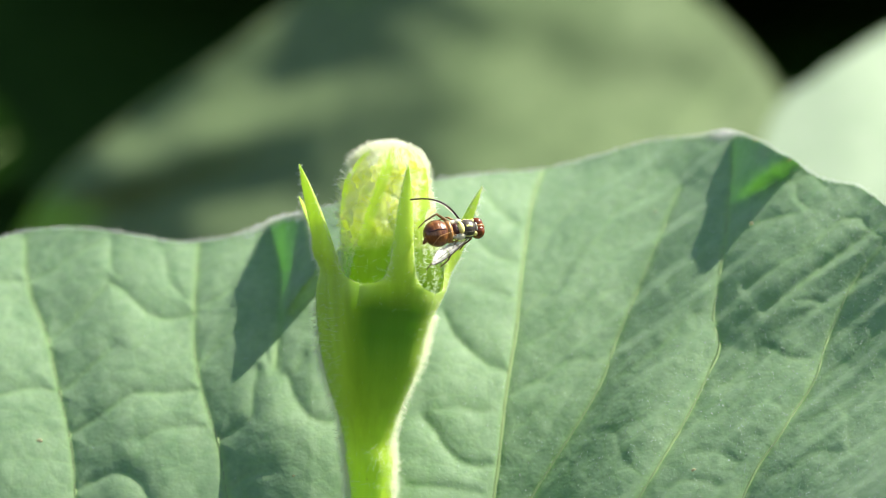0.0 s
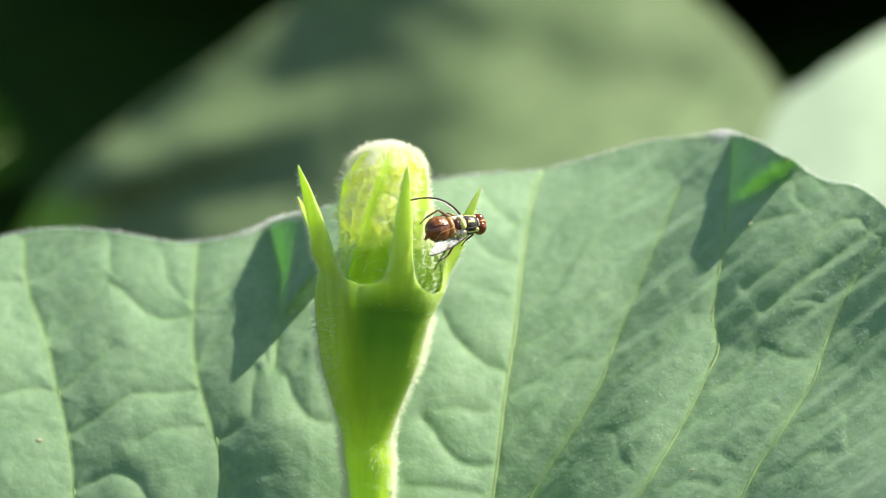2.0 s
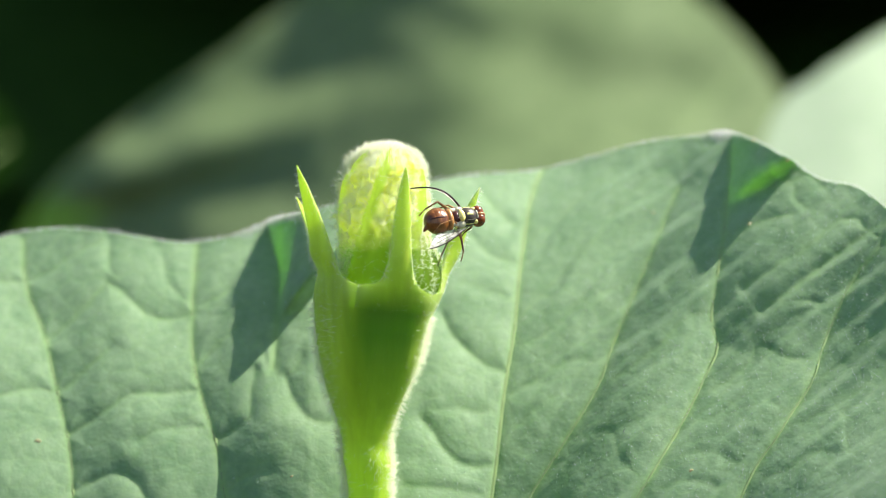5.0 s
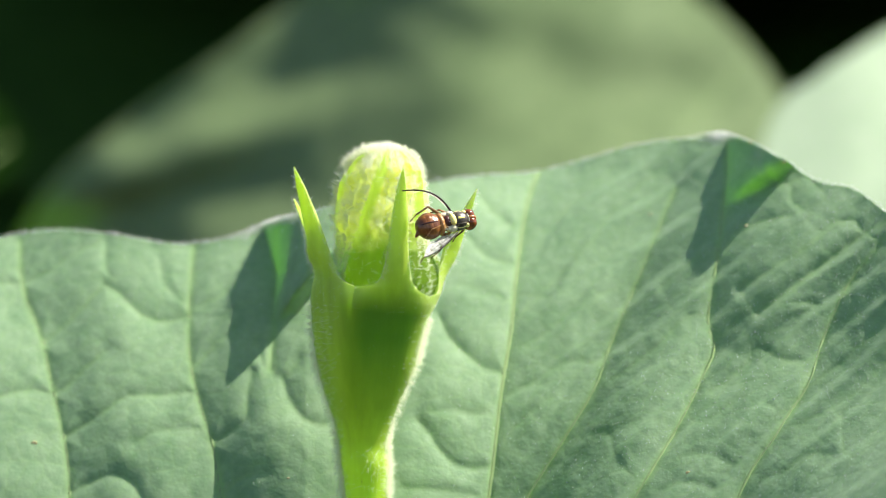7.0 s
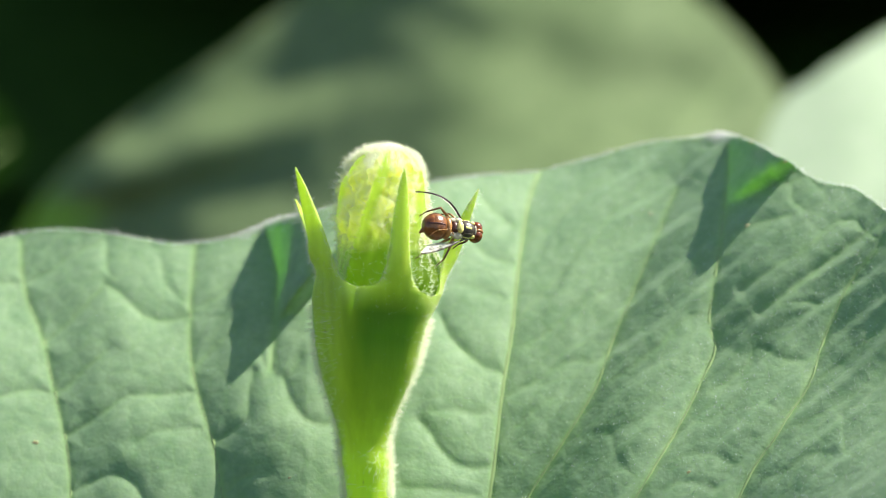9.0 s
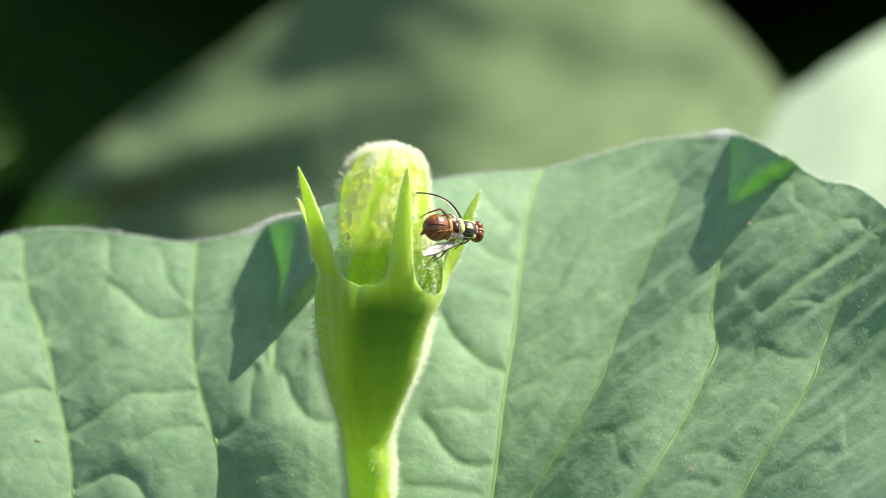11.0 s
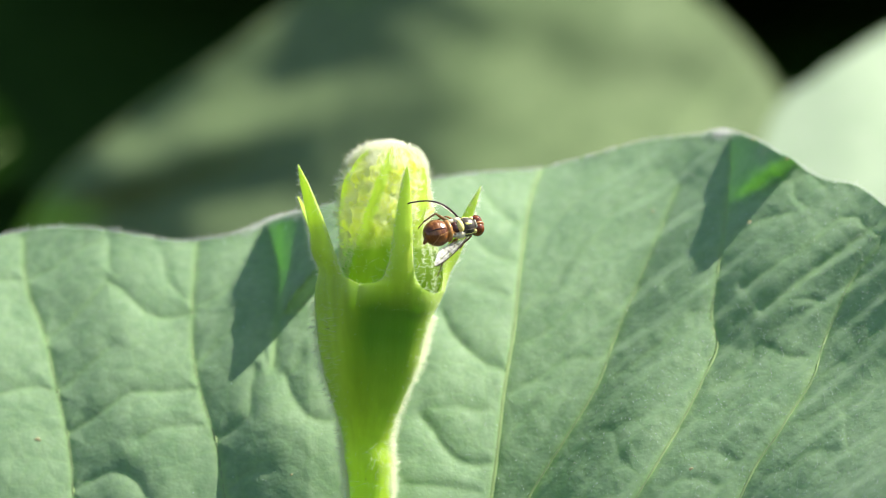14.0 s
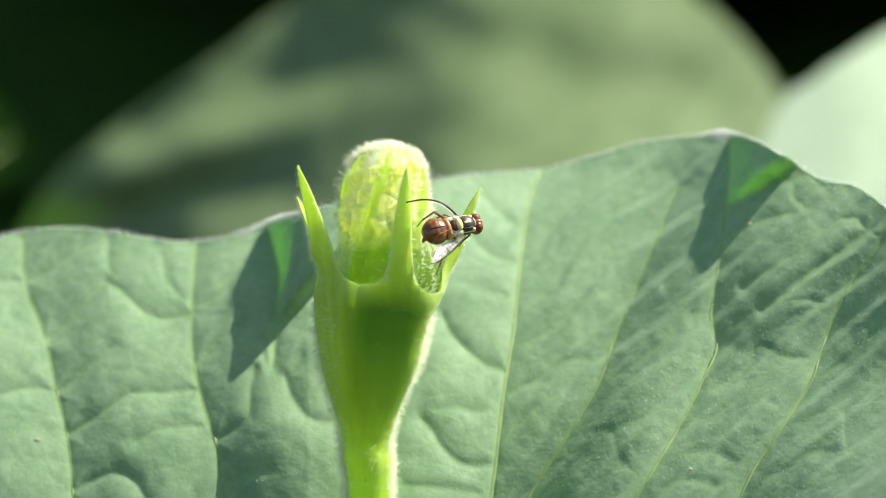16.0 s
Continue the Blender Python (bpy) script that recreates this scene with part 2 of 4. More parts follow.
# ---- leaves ----
def blade(name, u0, u1, top, low, cols, rows, depth, material, parent, thick, vein=None, dense=1.0, label=""):
    """A leaf blade between an upper and a lower margin, bent in depth."""
    u = np.linspace(u0, u1, cols)
    t = hermite(*zip(*top), u)
    t = t + 2.5 * value_noise(u / 17, 0 * u, 51) + 2.5 * value_noise(u / 41, 0 * u + 5, 52)
    b = np.maximum(hermite(*zip(*low), u), t + 2)
    s = np.linspace(0, 1, rows)[:, None] ** dense
    uu, vv = np.broadcast_to(u, (rows, cols)), t + (b - t) * s
    p = spread(uu, vv, depth(uu, vv))
    ob = part(name, (p.reshape(-1, 3), quads(rows, cols)[:, ::-1]), material, parent, label)
    if vein is not None:
        at = ob.data.attributes.new("vein", "FLOAT", "POINT")
        at.data.foreach_set("value", vein(uu, vv).ravel().astype(np.float32))
    mod = ob.modifiers.new("thickness", "SOLIDIFY")
    mod.thickness, mod.offset = thick, -1
    return ob, u, t


MAIN = [[(45, 425), (48, 500), (62, 545), (86, 600), (94, 650), (105, 692), (118, 750), (128, 800), (134, 890), (220, 1150), (520, 1480)],
        [(352, 430), (344, 560), (346, 640), (356, 685), (372, 740), (386, 782), (394, 830), (404, 890), (480, 1150), (600, 1480)],
        [(498, 385), (498, 480), (495, 560), (488, 650)],
        [(962, 302), (945, 345), (935, 400), (925, 470), (918, 540), (914, 590), (905, 640), (897, 690), (889, 760), (873, 890), (800, 1200), (690, 1480)],
        [(1205, 330), (1160, 440), (1116, 545), (1085, 620), (1073, 660), (1030, 740), (1005, 780), (937, 890), (800, 1250), (680, 1480)],
        [(1296, 245), (1297, 300), (1290, 360), (1282, 430), (1272, 500), (1264, 550), (1262, 575), (1274, 602), (1246, 680), (1200, 770), (1126, 890), (900, 1280), (690, 1490)],
        [(1568, 430), (1502, 515), (1488, 548), (1462, 610), (1444, 672), (1405, 732), (1384, 768), (1345, 822), (1312, 890), (1000, 1300), (700, 1500)],
        [(1780, 720), (1680, 810), (1570, 910), (1240, 1210), (720, 1510)]]
# the smaller veins: how deep each furrow is, then its way
CROSS = [(0.5, (-60, 505), (0, 498), (48, 499)), (0.5, (-60, 720), (0, 700), (60, 688), (100, 692)), (0.45, (52, 500), (95, 478), (140, 446), (186, 426)),
         (0.45, (196, 425), (200, 480), (214, 494)), (0.7, (90, 602), (140, 558), (170, 526), (192, 500), (230, 525), (260, 556), (300, 567), (344, 556)),
         (0.6, (105, 695), (140, 670), (165, 645), (196, 618)), (0.6, (125, 770), (160, 748), (200, 720), (232, 698), (290, 697), (350, 690)),
         (0.4, (248, 782), (280, 762), (320, 757), (366, 755)), (0.6, (134, 870), (170, 850), (215, 838), (240, 850), (262, 885)),
         (0.3, (345, 540), (300, 500), (290, 450)), (0.35, (350, 545), (380, 530), (410, 512)), (0.5, (353, 650), (375, 626), (400, 600), (425, 575)),
         (0.6, (386, 780), (425, 757), (444, 738), (448, 690), (456, 655)), (0.5, (402, 872), (440, 842), (475, 835)),
         (0.5, (468, 610), (480, 648), (500, 663), (518, 660), (540, 630)), (0.6, (510, 668), (520, 700), (545, 735), (562, 746), (640, 735)),
         (0.5, (850, 335), (880, 370), (915, 398)), (0.5, (922, 466), (880, 455), (850, 432), (835, 412)), (0.3, (918, 530), (870, 515), (815, 500)),
         (0.75, (786, 555), (805, 595), (830, 620), (860, 645), (896, 656)), (0.35, (893, 725), (860, 730), (800, 722), (765, 728)),
         (0.65, (750, 742), (770, 765), (785, 790), (810, 815), (850, 826), (880, 820)), (0.3, (880, 880), (800, 865), (720, 860)),
         (0.5, (903, 700), (930, 685), (960, 670), (1000, 642), (1040, 635), (1076, 642)), (0.35, (890, 805), (905, 772), (940, 735), (985, 700)),
         (0.35, (925, 560), (990, 492), (1050, 430), (1112, 352), (1180, 298)), (0.3, (932, 430), (990, 390), (1040, 340), (1100, 290)),
         (0.3, (912, 620), (980, 585), (1040, 530), (1110, 505), (1150, 440)), (0.6, (1076, 680), (1120, 650), (1172, 610), (1222, 560), (1262, 545)),
         (0.42, (998, 792), (1050, 767), (1088, 764), (1096, 800), (1120, 832), (1150, 846)), (0.3, (1088, 764), (1150, 740), (1215, 745)),
         (0.5, (1180, 505), (1220, 470), (1250, 450), (1278, 442)), (0.7, (1290, 448), (1312, 415), (1350, 392), (1405, 378)),
         (0.5, (1362, 262), (1366, 300), (1390, 320), (1408, 322), (1410, 352), (1428, 366)), (0.5, (1408, 322), (1430, 310), (1462, 332)),
         (0.75, (1320, 510), (1380, 470), (1440, 432), (1500, 386), (1522, 386), (1540, 412), (1600, 420)),
         (0.95, (1352, 548), (1400, 517), (1450, 478), (1520, 424), (1590, 380)), (0.5, (1276, 602), (1310, 570), (1362, 540), (1420, 530), (1490, 545)),
         (0.6, (1236, 704), (1290, 676), (1330, 642), (1350, 610), (1390, 632), (1448, 634)), (0.35, (1352, 610), (1400, 565), (1440, 545)),
         (0.4, (1212, 752), (1270, 735), (1310, 705), (1330, 670)), (0.5, (1368, 712), (1388, 722), (1406, 730)), (0.5, (1340, 772), (1384, 768)),
         (0.42, (1180, 820), (1230, 800), (1265, 800), (1300, 815), (1342, 826)), (0.6, (1446, 676), (1476, 655), (1500, 640), (1530, 610), (1590, 560)),
         (0.45, (1388, 768), (1430, 745), (1480, 720), (1512, 700), (1580, 640)), (0.5, (1342, 848), (1400, 830), (1440, 802), (1480, 800)),
         (0.3, (1500, 728), (1506, 790), (1520, 806), (1562, 770), (1600, 745)), (0.4, (1160, 870), (1220, 850), (1300, 870))]
TOP = [(-260, 1000), (-215, 690), (-120, 480), (0, 420), (100, 404), (200, 410), (320, 428), (420, 415), (500, 385), (560, 372), (650, 345),
       (770, 318), (880, 306), (960, 300), (1050, 278), (1150, 250), (1230, 241), (1290, 234), (1330, 244), (1400, 282), (1460, 319),
       (1520, 330), (1568, 364), (1700, 470), (1830, 690), (1900, 1000)]
LOW = [(-260, 1010), (-200, 1260), (0, 1500), (300, 1640), (560, 1690), (650, 1560), (740, 1690), (1000, 1700), (1400, 1600), (1700, 1400),
       (1840, 1230), (1900, 1010)]


def flap(u, v, crease, foot, slope, most):
    """How far a pinched margin tooth bends forward: right of its crease, above its foot line, no further than most."""
    (cu, cv, cs, bend), (fu, fv, fs) = crease, foot
    out = np.maximum(u - cu - cs * (v - cv) + bend * np.maximum(cv - v, 0), 0) / 16 * slope
    out = most * np.tanh(out / most)
    return out / (1 + np.exp(np.clip((v - fv - fs * (u - fu)) / 7, -40, 40)))


def front_depth(u, v):
    """Depth of the front leaf: leaning back, hollowed along the veins, puffed between them, pinched at two margin teeth."""
    h = (882 - v) / 16
    y = 5.0 + 0.52 * h + 0.0082 * np.maximum(h, 0) ** 2 - 4.0 * (u - CU) / 784 - 9.0 * (np.maximum(u - 960, 0) / 600) ** 2
    y += 0.55 * value_noise(u / 260 + 7.3, v / 260, 11) + 0.16 * value_noise(u / 90, v / 90, 12)
    along, cross = 0.74 * u - 0.67 * v, 0.67 * u + 0.74 * v
    wave = value_noise(along / 190, cross / 44, 15) + 0.5 * value_noise(along / 90 + 9, cross / 24, 16)
    right = 1 / (1 + np.exp((960 - u) / 30))
    pleat = (cross / 58 + 0.9 * value_noise(along / 170, cross / 170, 17)) % 1.0
    pleat = np.minimum(pleat / 0.78, (1 - pleat) / 0.22) * (0.75 + 0.8 * value_noise(along / 120, cross / 90, 19))
    y += right * (0.45 * wave + 0.22 * value_noise(along / 210 + 4, cross / 19, 18) + 0.54 * pleat)
    y -= 1.5 * 0.9 * np.log1p(np.exp(np.clip((cross - 1606) / 16 / 0.9, -30, 30)))
    y += 2.6 * np.exp(-((v - 630) / 150) ** 2) / (1 + np.exp((1180 - u) / 60))
    y += 3.4 * np.clip((540 - v) / 240, 0, 1.3) ** 2 * np.exp(-((u - 940) / 160) ** 2)
    y -= 7.0 / (1 + np.exp(-(u - 1212 + 0.42 * (v - 400)) / 40))
    y -= 2.4 / (1 + np.exp(-(u - 420) / 30)) / (1 + np.exp((520 - v) / 40)) / (1 + np.exp((v - 980) / 70)) * np.clip((700 - u) / 150, 0, 1)
    g = np.zeros(u.shape)
    for line in MAIN:
        d, a = near_line(u, v, spline(line, 24))
        y += 1.25 * np.exp(-(d / 84) ** 2)
        g = np.maximum(g, (0.48 + 0.25 * a) * np.exp(-d / 20))
    for deep, *line in CROSS:
        d, a = near_line(u, v, spline(line, 12))
        g = np.maximum(g, (1.02 - 0.56 * right) * deep * (1 - 0.2 * a) * np.exp(-np.maximum(d - 1.0, 0) / ((14 + 12 * deep) * (1 - 0.45 * right))))
    y += g + 0.14 * value_noise(u / 34, v / 34, 13) + 0.05 * value_noise(u / 15, v / 15, 14)
    y -= flap(u, v, (498, 480, -0.03, 0.3), (500, 560, -1.0), 3.15, 8.6) * np.clip((760 - u) / 120, 0, 1)
    y -= flap(u, v, (1297, 245, -0.06, 0.0), (1297, 354, -0.62), 1.5, 6.2)
    return y / 1000


def front_vein(u, v):
    f = np.zeros(u.shape)
    for line in MAIN:
        d, a = near_line(u, v, spline(line, 24))
        f = np.maximum(f, 0.55 * np.exp(-(d / (6 + 4 * a)) ** 2))
    for deep, *line in CROSS:
        d, a = near_line(u, v, spline(line, 12))
        f = np.maximum(f, 0.35 * deep * np.exp(-(d / 5) ** 2))
    return f


def pumpkin_leaf():
    rng = np.random.RandomState(5)
    root = tagged(new("pumpkin_leaf"), "broad downy blue-green pumpkin leaf with pale veins behind the bud", "leaf", "pumpkin leaves")
    _, u, t = blade("leaf_blade", -260, 1900, TOP, LOW, 640, 290, front_depth, M_LEAF, root, 0.00012, front_vein, 1.5)
    for line in MAIN:
        if line[0][0] == 498:
            continue
        s = spline(line, 60)
        r = np.linspace(1.0, 6.0, 60)
        if line[0][0] == 962:
            r = np.linspace(2.5, 14.0, 60)
        if line[0][0] == 1205:
            r = np.linspace(0.6, 5.5, 60)
        if line[0][0] == 1720:
            r = np.linspace(4.0, 9.0, 60)
        p = spread(s[:, 0], s[:, 1], front_depth(s[:, 0], s[:, 1]) + r * U * 0.28)
        part("vein", tube(p, r * U, 10, 0.45), M_VEIN, root, "raised pale green vein")
    n = 1700
    uu = rng.uniform(-100, 1700, n)
    vv = hermite(*zip(*TOP), uu) + rng.uniform(0, 3, n)
    p = spread(uu, vv, front_depth(uu, vv))
    w = np.stack([rng.normal(0, 0.5, n), rng.normal(-0.2, 0.6, n), 0.4 + rng.rand(n)], -1)
    edge = hairs(p, w, rng.uniform(4, 13, n) * U, 0.28 * U, rng)
    n = 700
    uu = np.where(rng.rand(n) < 0.65, rng.normal(492, 30, n), rng.normal(1284, 14, n))
    vv = hermite(*zip(*TOP), uu) + np.abs(rng.normal(0, 7, n))
    p = spread(uu, vv, front_depth(uu, vv))
    w = np.stack([rng.normal(0, 0.6, n), rng.normal(-0.5, 0.6, n), 0.3 + rng.rand(n)], -1)
    edge = join(edge, hairs(p, w, rng.uniform(5, 13, n) * U, 0.4 * U, rng))
    n = 5200
    uu = 1568 - np.abs(rng.normal(0, 420, n))
    vv = rng.uniform(0, 1, n)
    t2 = hermite(*zip(*TOP), uu)
    vv = t2 + 4 + (1000 - t2) * vv
    p = spread(uu, vv, front_depth(uu, vv))
    w = np.stack([rng.normal(0, 0.6, n), -1 + 0 * uu, rng.normal(0.1, 0.6, n)], -1)
    for su, sv, sr in ((70, 781, 4.5), (1331, 396, 3.2), (1160, 376, 2.4), (1228, 833, 3.4), (1338, 249, 3.2), (1397, 283, 3), (520, 843, 2)):
        q = front_depth(np.array([float(su)]), np.array([float(sv)]))[0]
        x, f = blob((0, 0, 0), (1.3, 0.16, 1.0), 8, 10)
        part("leaf_spot", (x * sr * U + spread(su, sv, q - 0.1 * sr * U), f), M_SPOT, root, "tiny tan speck on the leaf")
    part("leaf_hairs", join(edge, hairs(p, w, rng.uniform(1.5, 3.8, n) * U, 0.40 * U, rng)), M_DOWN, root, "fine white down", "stuff")
    c = spread(650, 1560, front_depth(np.array([650.0]), np.array([1560.0]))[0])
    stalk = spline([c, c + [0.004, 0.012, -0.03], c + [0.01, 0.05, -0.12], [c[0] + 0.02, 0.12, -0.03]], 30)
    part("leaf_stalk", tube(stalk, np.linspace(0.0025, 0.0042, 30), 12), M_STALK, root)
    return root


FRONT = pumpkin_leaf()

FAR_TOP = [(30, 420), (70, 355), (120, 300), (200, 232), (300, 160), (400, 90), (480, 30), (560, -30), (800, -180), (1080, -140), (1205, -30), (1316, 74), (1380, 160), (1430, 260)]
FAR_LOW = [(30, 430), (110, 600), (300, 760), (700, 860), (1000, 820), (1300, 600), (1430, 270)]


def far_depth(u, v):
    """Depth of the large leaf further back: its near half rolls away from the sun, with one crease running up across it."""
    y = 470 + 3.0 * (450 - v) / 16 + 0.22 * 110 * np.log1p(np.exp((745 - u) / 110))
    q = v - (332 - 0.3 * u)
    side = 1 / (1 + np.exp((u - 640) / 110))
    y += side * (35 / (1 + np.exp(q / 24)) + 16 * np.exp(-((q - 105) / 40) ** 2) / (1 + np.exp((u - 430) / 60)))
    y -= side * 0.14 * 14 * np.log1p(np.exp(np.clip((-q - 78) / 14, -20, 20))) / (1 + np.exp((u - 390) / 45))
    y -= 0.13 * (450 - v) * np.clip((600 - u) / 430, 0, 1)
    y += 0.28 * 50 * np.log1p(np.exp((170 - u) / 50))
    q2 = u - 800 + 0.9 * (v - 60)
    y -= 14 / (1 + np.exp(-q2 / 60)) * np.clip((1380 - u) / 600, 0, 1)
    y += (14 + 12 * side) * value_noise((u - 160) / 300 + 3, v / 160, 21) + (4 + 6 * side) * value_noise(u / 120, v / 80, 22)
    return y / 1000


RIGHT_TOP = [(1330, 330), (1360, 226), (1392, 174), (1440, 138), (1500, 97), (1568, 55), (1700, -10), (1900, -40), (2150, 60), (2300, 300)]
RIGHT_LOW = [(1330, 340), (1400, 560), (1600, 760), (1900, 820), (2150, 620), (2300, 310)]


def right_depth(u, v):
    y = 320 + 3.6 * (450 - v) / 16 - 0.03 * (u - 1500) + 16 * value_noise(u / 220, v / 160, 31)
    return y / 1000


def far_leaf(label, u0, u1, top, low, depth, foot, ribs, skin):
    root = tagged(new("pumpkin_leaf"), label, "leaf", "pumpkin leaves")
    blade("leaf_blade", u0, u1, top, low, 150, 90, depth, skin, root, 0.0004)
    for line in ribs:
        s = spline(line, 40)
        p = spread(s[:, 0], s[:, 1], depth(s[:, 0], s[:, 1]))
        part("vein", tube(p, np.linspace(0.0003, 0.0012, 40), 8), M_VEIN, root, "pale green vein")
    c = spread(*foot, depth(np.array([float(foot[0])]), np.array([float(foot[1])]))[0])
    part("leaf_stalk", tube(spline([c, c + [0, 0.02, -0.04], [c[0] + 0.03, c[1] + 0.06, -0.03]], 24), 0.004, 12), M_STALK, root)
    return root


far_leaf("large grey-green pumpkin leaf with wavy folds further back", 30, 1430, FAR_TOP, FAR_LOW, far_depth, (700, 840),
         [[(1330, 90), (1000, 500), (705, 835)], [(120, 330), (400, 530), (695, 835)]], M_FAR)
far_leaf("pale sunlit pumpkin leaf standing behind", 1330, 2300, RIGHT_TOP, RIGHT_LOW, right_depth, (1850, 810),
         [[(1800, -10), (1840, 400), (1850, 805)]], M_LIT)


# Near-black green: this leaf's shade is put into its skin colour.
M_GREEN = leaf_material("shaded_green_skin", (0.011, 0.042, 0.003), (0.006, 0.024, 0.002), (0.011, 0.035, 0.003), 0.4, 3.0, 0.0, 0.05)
far_leaf("small green leaf half hidden, its skin darkened for the shade", -240, 40, [(-240, 250), (-170, 170), (-80, 150), (0, 190), (40, 260)],
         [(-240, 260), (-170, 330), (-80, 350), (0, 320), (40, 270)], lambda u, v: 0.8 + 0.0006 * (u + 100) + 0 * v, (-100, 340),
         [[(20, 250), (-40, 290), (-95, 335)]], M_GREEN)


def shade_foliage():
    """A thicket of shade-coloured leaves behind everything, reaching up over the view."""
    rng = np.random.RandomState(9)
    sets = []
    s = np.linspace(-1, 1, 9)
    a, b = np.meshgrid(s, s)
    r = np.hypot(a, b)
    for _ in range(2000):
        size = rng.uniform(0.06, 0.15)
        c = np.array([rng.uniform(-1.3, 1.3), rng.uniform(1.05, 2.4), 0.0])
        c[0] = rng.normal(0, 0.75)
        c[2] = rng.uniform(0.0, 0.3 + 0.85 * math.exp(-(c[0] / 1.1) ** 2) * rng.uniform(0.6, 1))
        k = np.maximum(np.abs(a), np.abs(b)) / (r + 1e-6)
        x, y = a * k * (1 + 0.12 * np.cos(5 * np.arctan2(b, a))), b * k
        z = 0.25 * (x * x - 0.5 * y * y) + 0.08 * rng.normal() * x * y
        p = np.stack([x, y, z], -1).reshape(-1, 3) * size
        e = Euler((rng.uniform(0.1, 1.1), rng.normal(0, 0.35), rng.uniform(-0.8, 0.8))).to_matrix()
        sets.append((p @ np.array(e).T + c, quads(9, 9)))
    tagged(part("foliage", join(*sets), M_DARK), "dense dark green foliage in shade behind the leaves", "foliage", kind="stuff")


shade_foliage()


# ---- flower bud ----
# Heights and half widths in sixteenths of a millimetre about the bud's axis; z is measured up from the eye's level.
def zz(v):
    return EYE_H - (v - CV) * U


def xx(u):
    return (u - CU) * U


CALYX = [(900, 657, 37), (850, 656, 38), (815, 654, 42), (790, 651, 41), (750, 652, 49), (700, 655, 67), (650, 660, 85), (600, 663, 95), (550, 668, 104),
         (520, 674, 110), (500, 679, 112)]
COROLLA = [(540, 688, 74), (520, 692, 84), (500, 695, 90), (460, 693, 86), (425, 688, 77), (398, 687, 73), (350, 687, 70), (310, 689, 62), (288, 690, 52), (271, 691, 38),
           (261, 692, 22), (257, 692, 1)]


def axis_at(table, v):
    t = sorted(table)
    a = np.array(t, float)
    return hermite(a[:, 0], a[:, 1], v), hermite(a[:, 0], a[:, 2], v)


# foot's bearing, height and place of the tip, bearing of the outer face
SEPALS = [(-72, 296, 724, -78), (0, 330, 853, -48), (72, 300, 730, 72), (144, 346, 525, 150), (216, 293, 533, 248)]
RIM = 545


def tilt(th, v):
    """How far the mouth of the calyx slants at bearing th."""
    return 16 * np.cos(th) * np.clip((610 - v) / 90, 0, 1) * np.clip((v - 440) / 60, 0, 1)


def angled(th, v):
    """The tube is faintly five-angled."""
    return 1 + 0.05 * np.cos(5 * (th - radians(250))) * np.clip((820 - v) / 250, 0, 1) * np.clip((v - 480) / 60, 0, 1)


def ring_point(u, r, th, v):
    """Point on a ring of the bud."""
    return np.stack([xx(u + r * np.cos(th)), r * np.sin(th) * U, zz(v) + 0 * th], -1)


def shade_panel(th, v):
    """Shade on the tube as deeper green in its colour, down two opposite sides."""
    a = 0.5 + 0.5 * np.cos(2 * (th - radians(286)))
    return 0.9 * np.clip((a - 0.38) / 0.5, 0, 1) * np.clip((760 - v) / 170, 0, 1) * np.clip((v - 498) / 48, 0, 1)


def give(ob, name, values):
    at = ob.data.attributes.new(name, "FLOAT", "POINT")
    full = np.zeros(len(ob.data.vertices), np.float32)
    values = np.asarray(values, np.float32).ravel()
    full[:len(values)] = values
    at.data.foreach_set("value", full)


def calyx_mesh():
    v = np.linspace(900, RIM, 60)
    th = np.radians(np.arange(0, 360, 3))
    c, r = axis_at(CALYX, v)
    vv = v[:, None] + tilt(th[None], v[:, None])
    wall = r[:, None] * angled(th[None], v[:, None])
    outer = ring_point(c[:, None], wall, th[None], vv)
    bed = [ring_point(c[-1:, None], wall[-1:] - d if g == 1 else g * (wall[-1:] - 12), th[None], vv[-1:] + d)
           for g, d in ((1, 0.6), (1, 9), (1, 12), (0.7, 14), (0.35, 15), (0.01, 15))]
    p = np.concatenate(bed)
    return outer, join((outer.reshape(-1, 3), quads(len(outer), len(th), True)), (p.reshape(-1, 3), quads(len(p), len(th), True)))


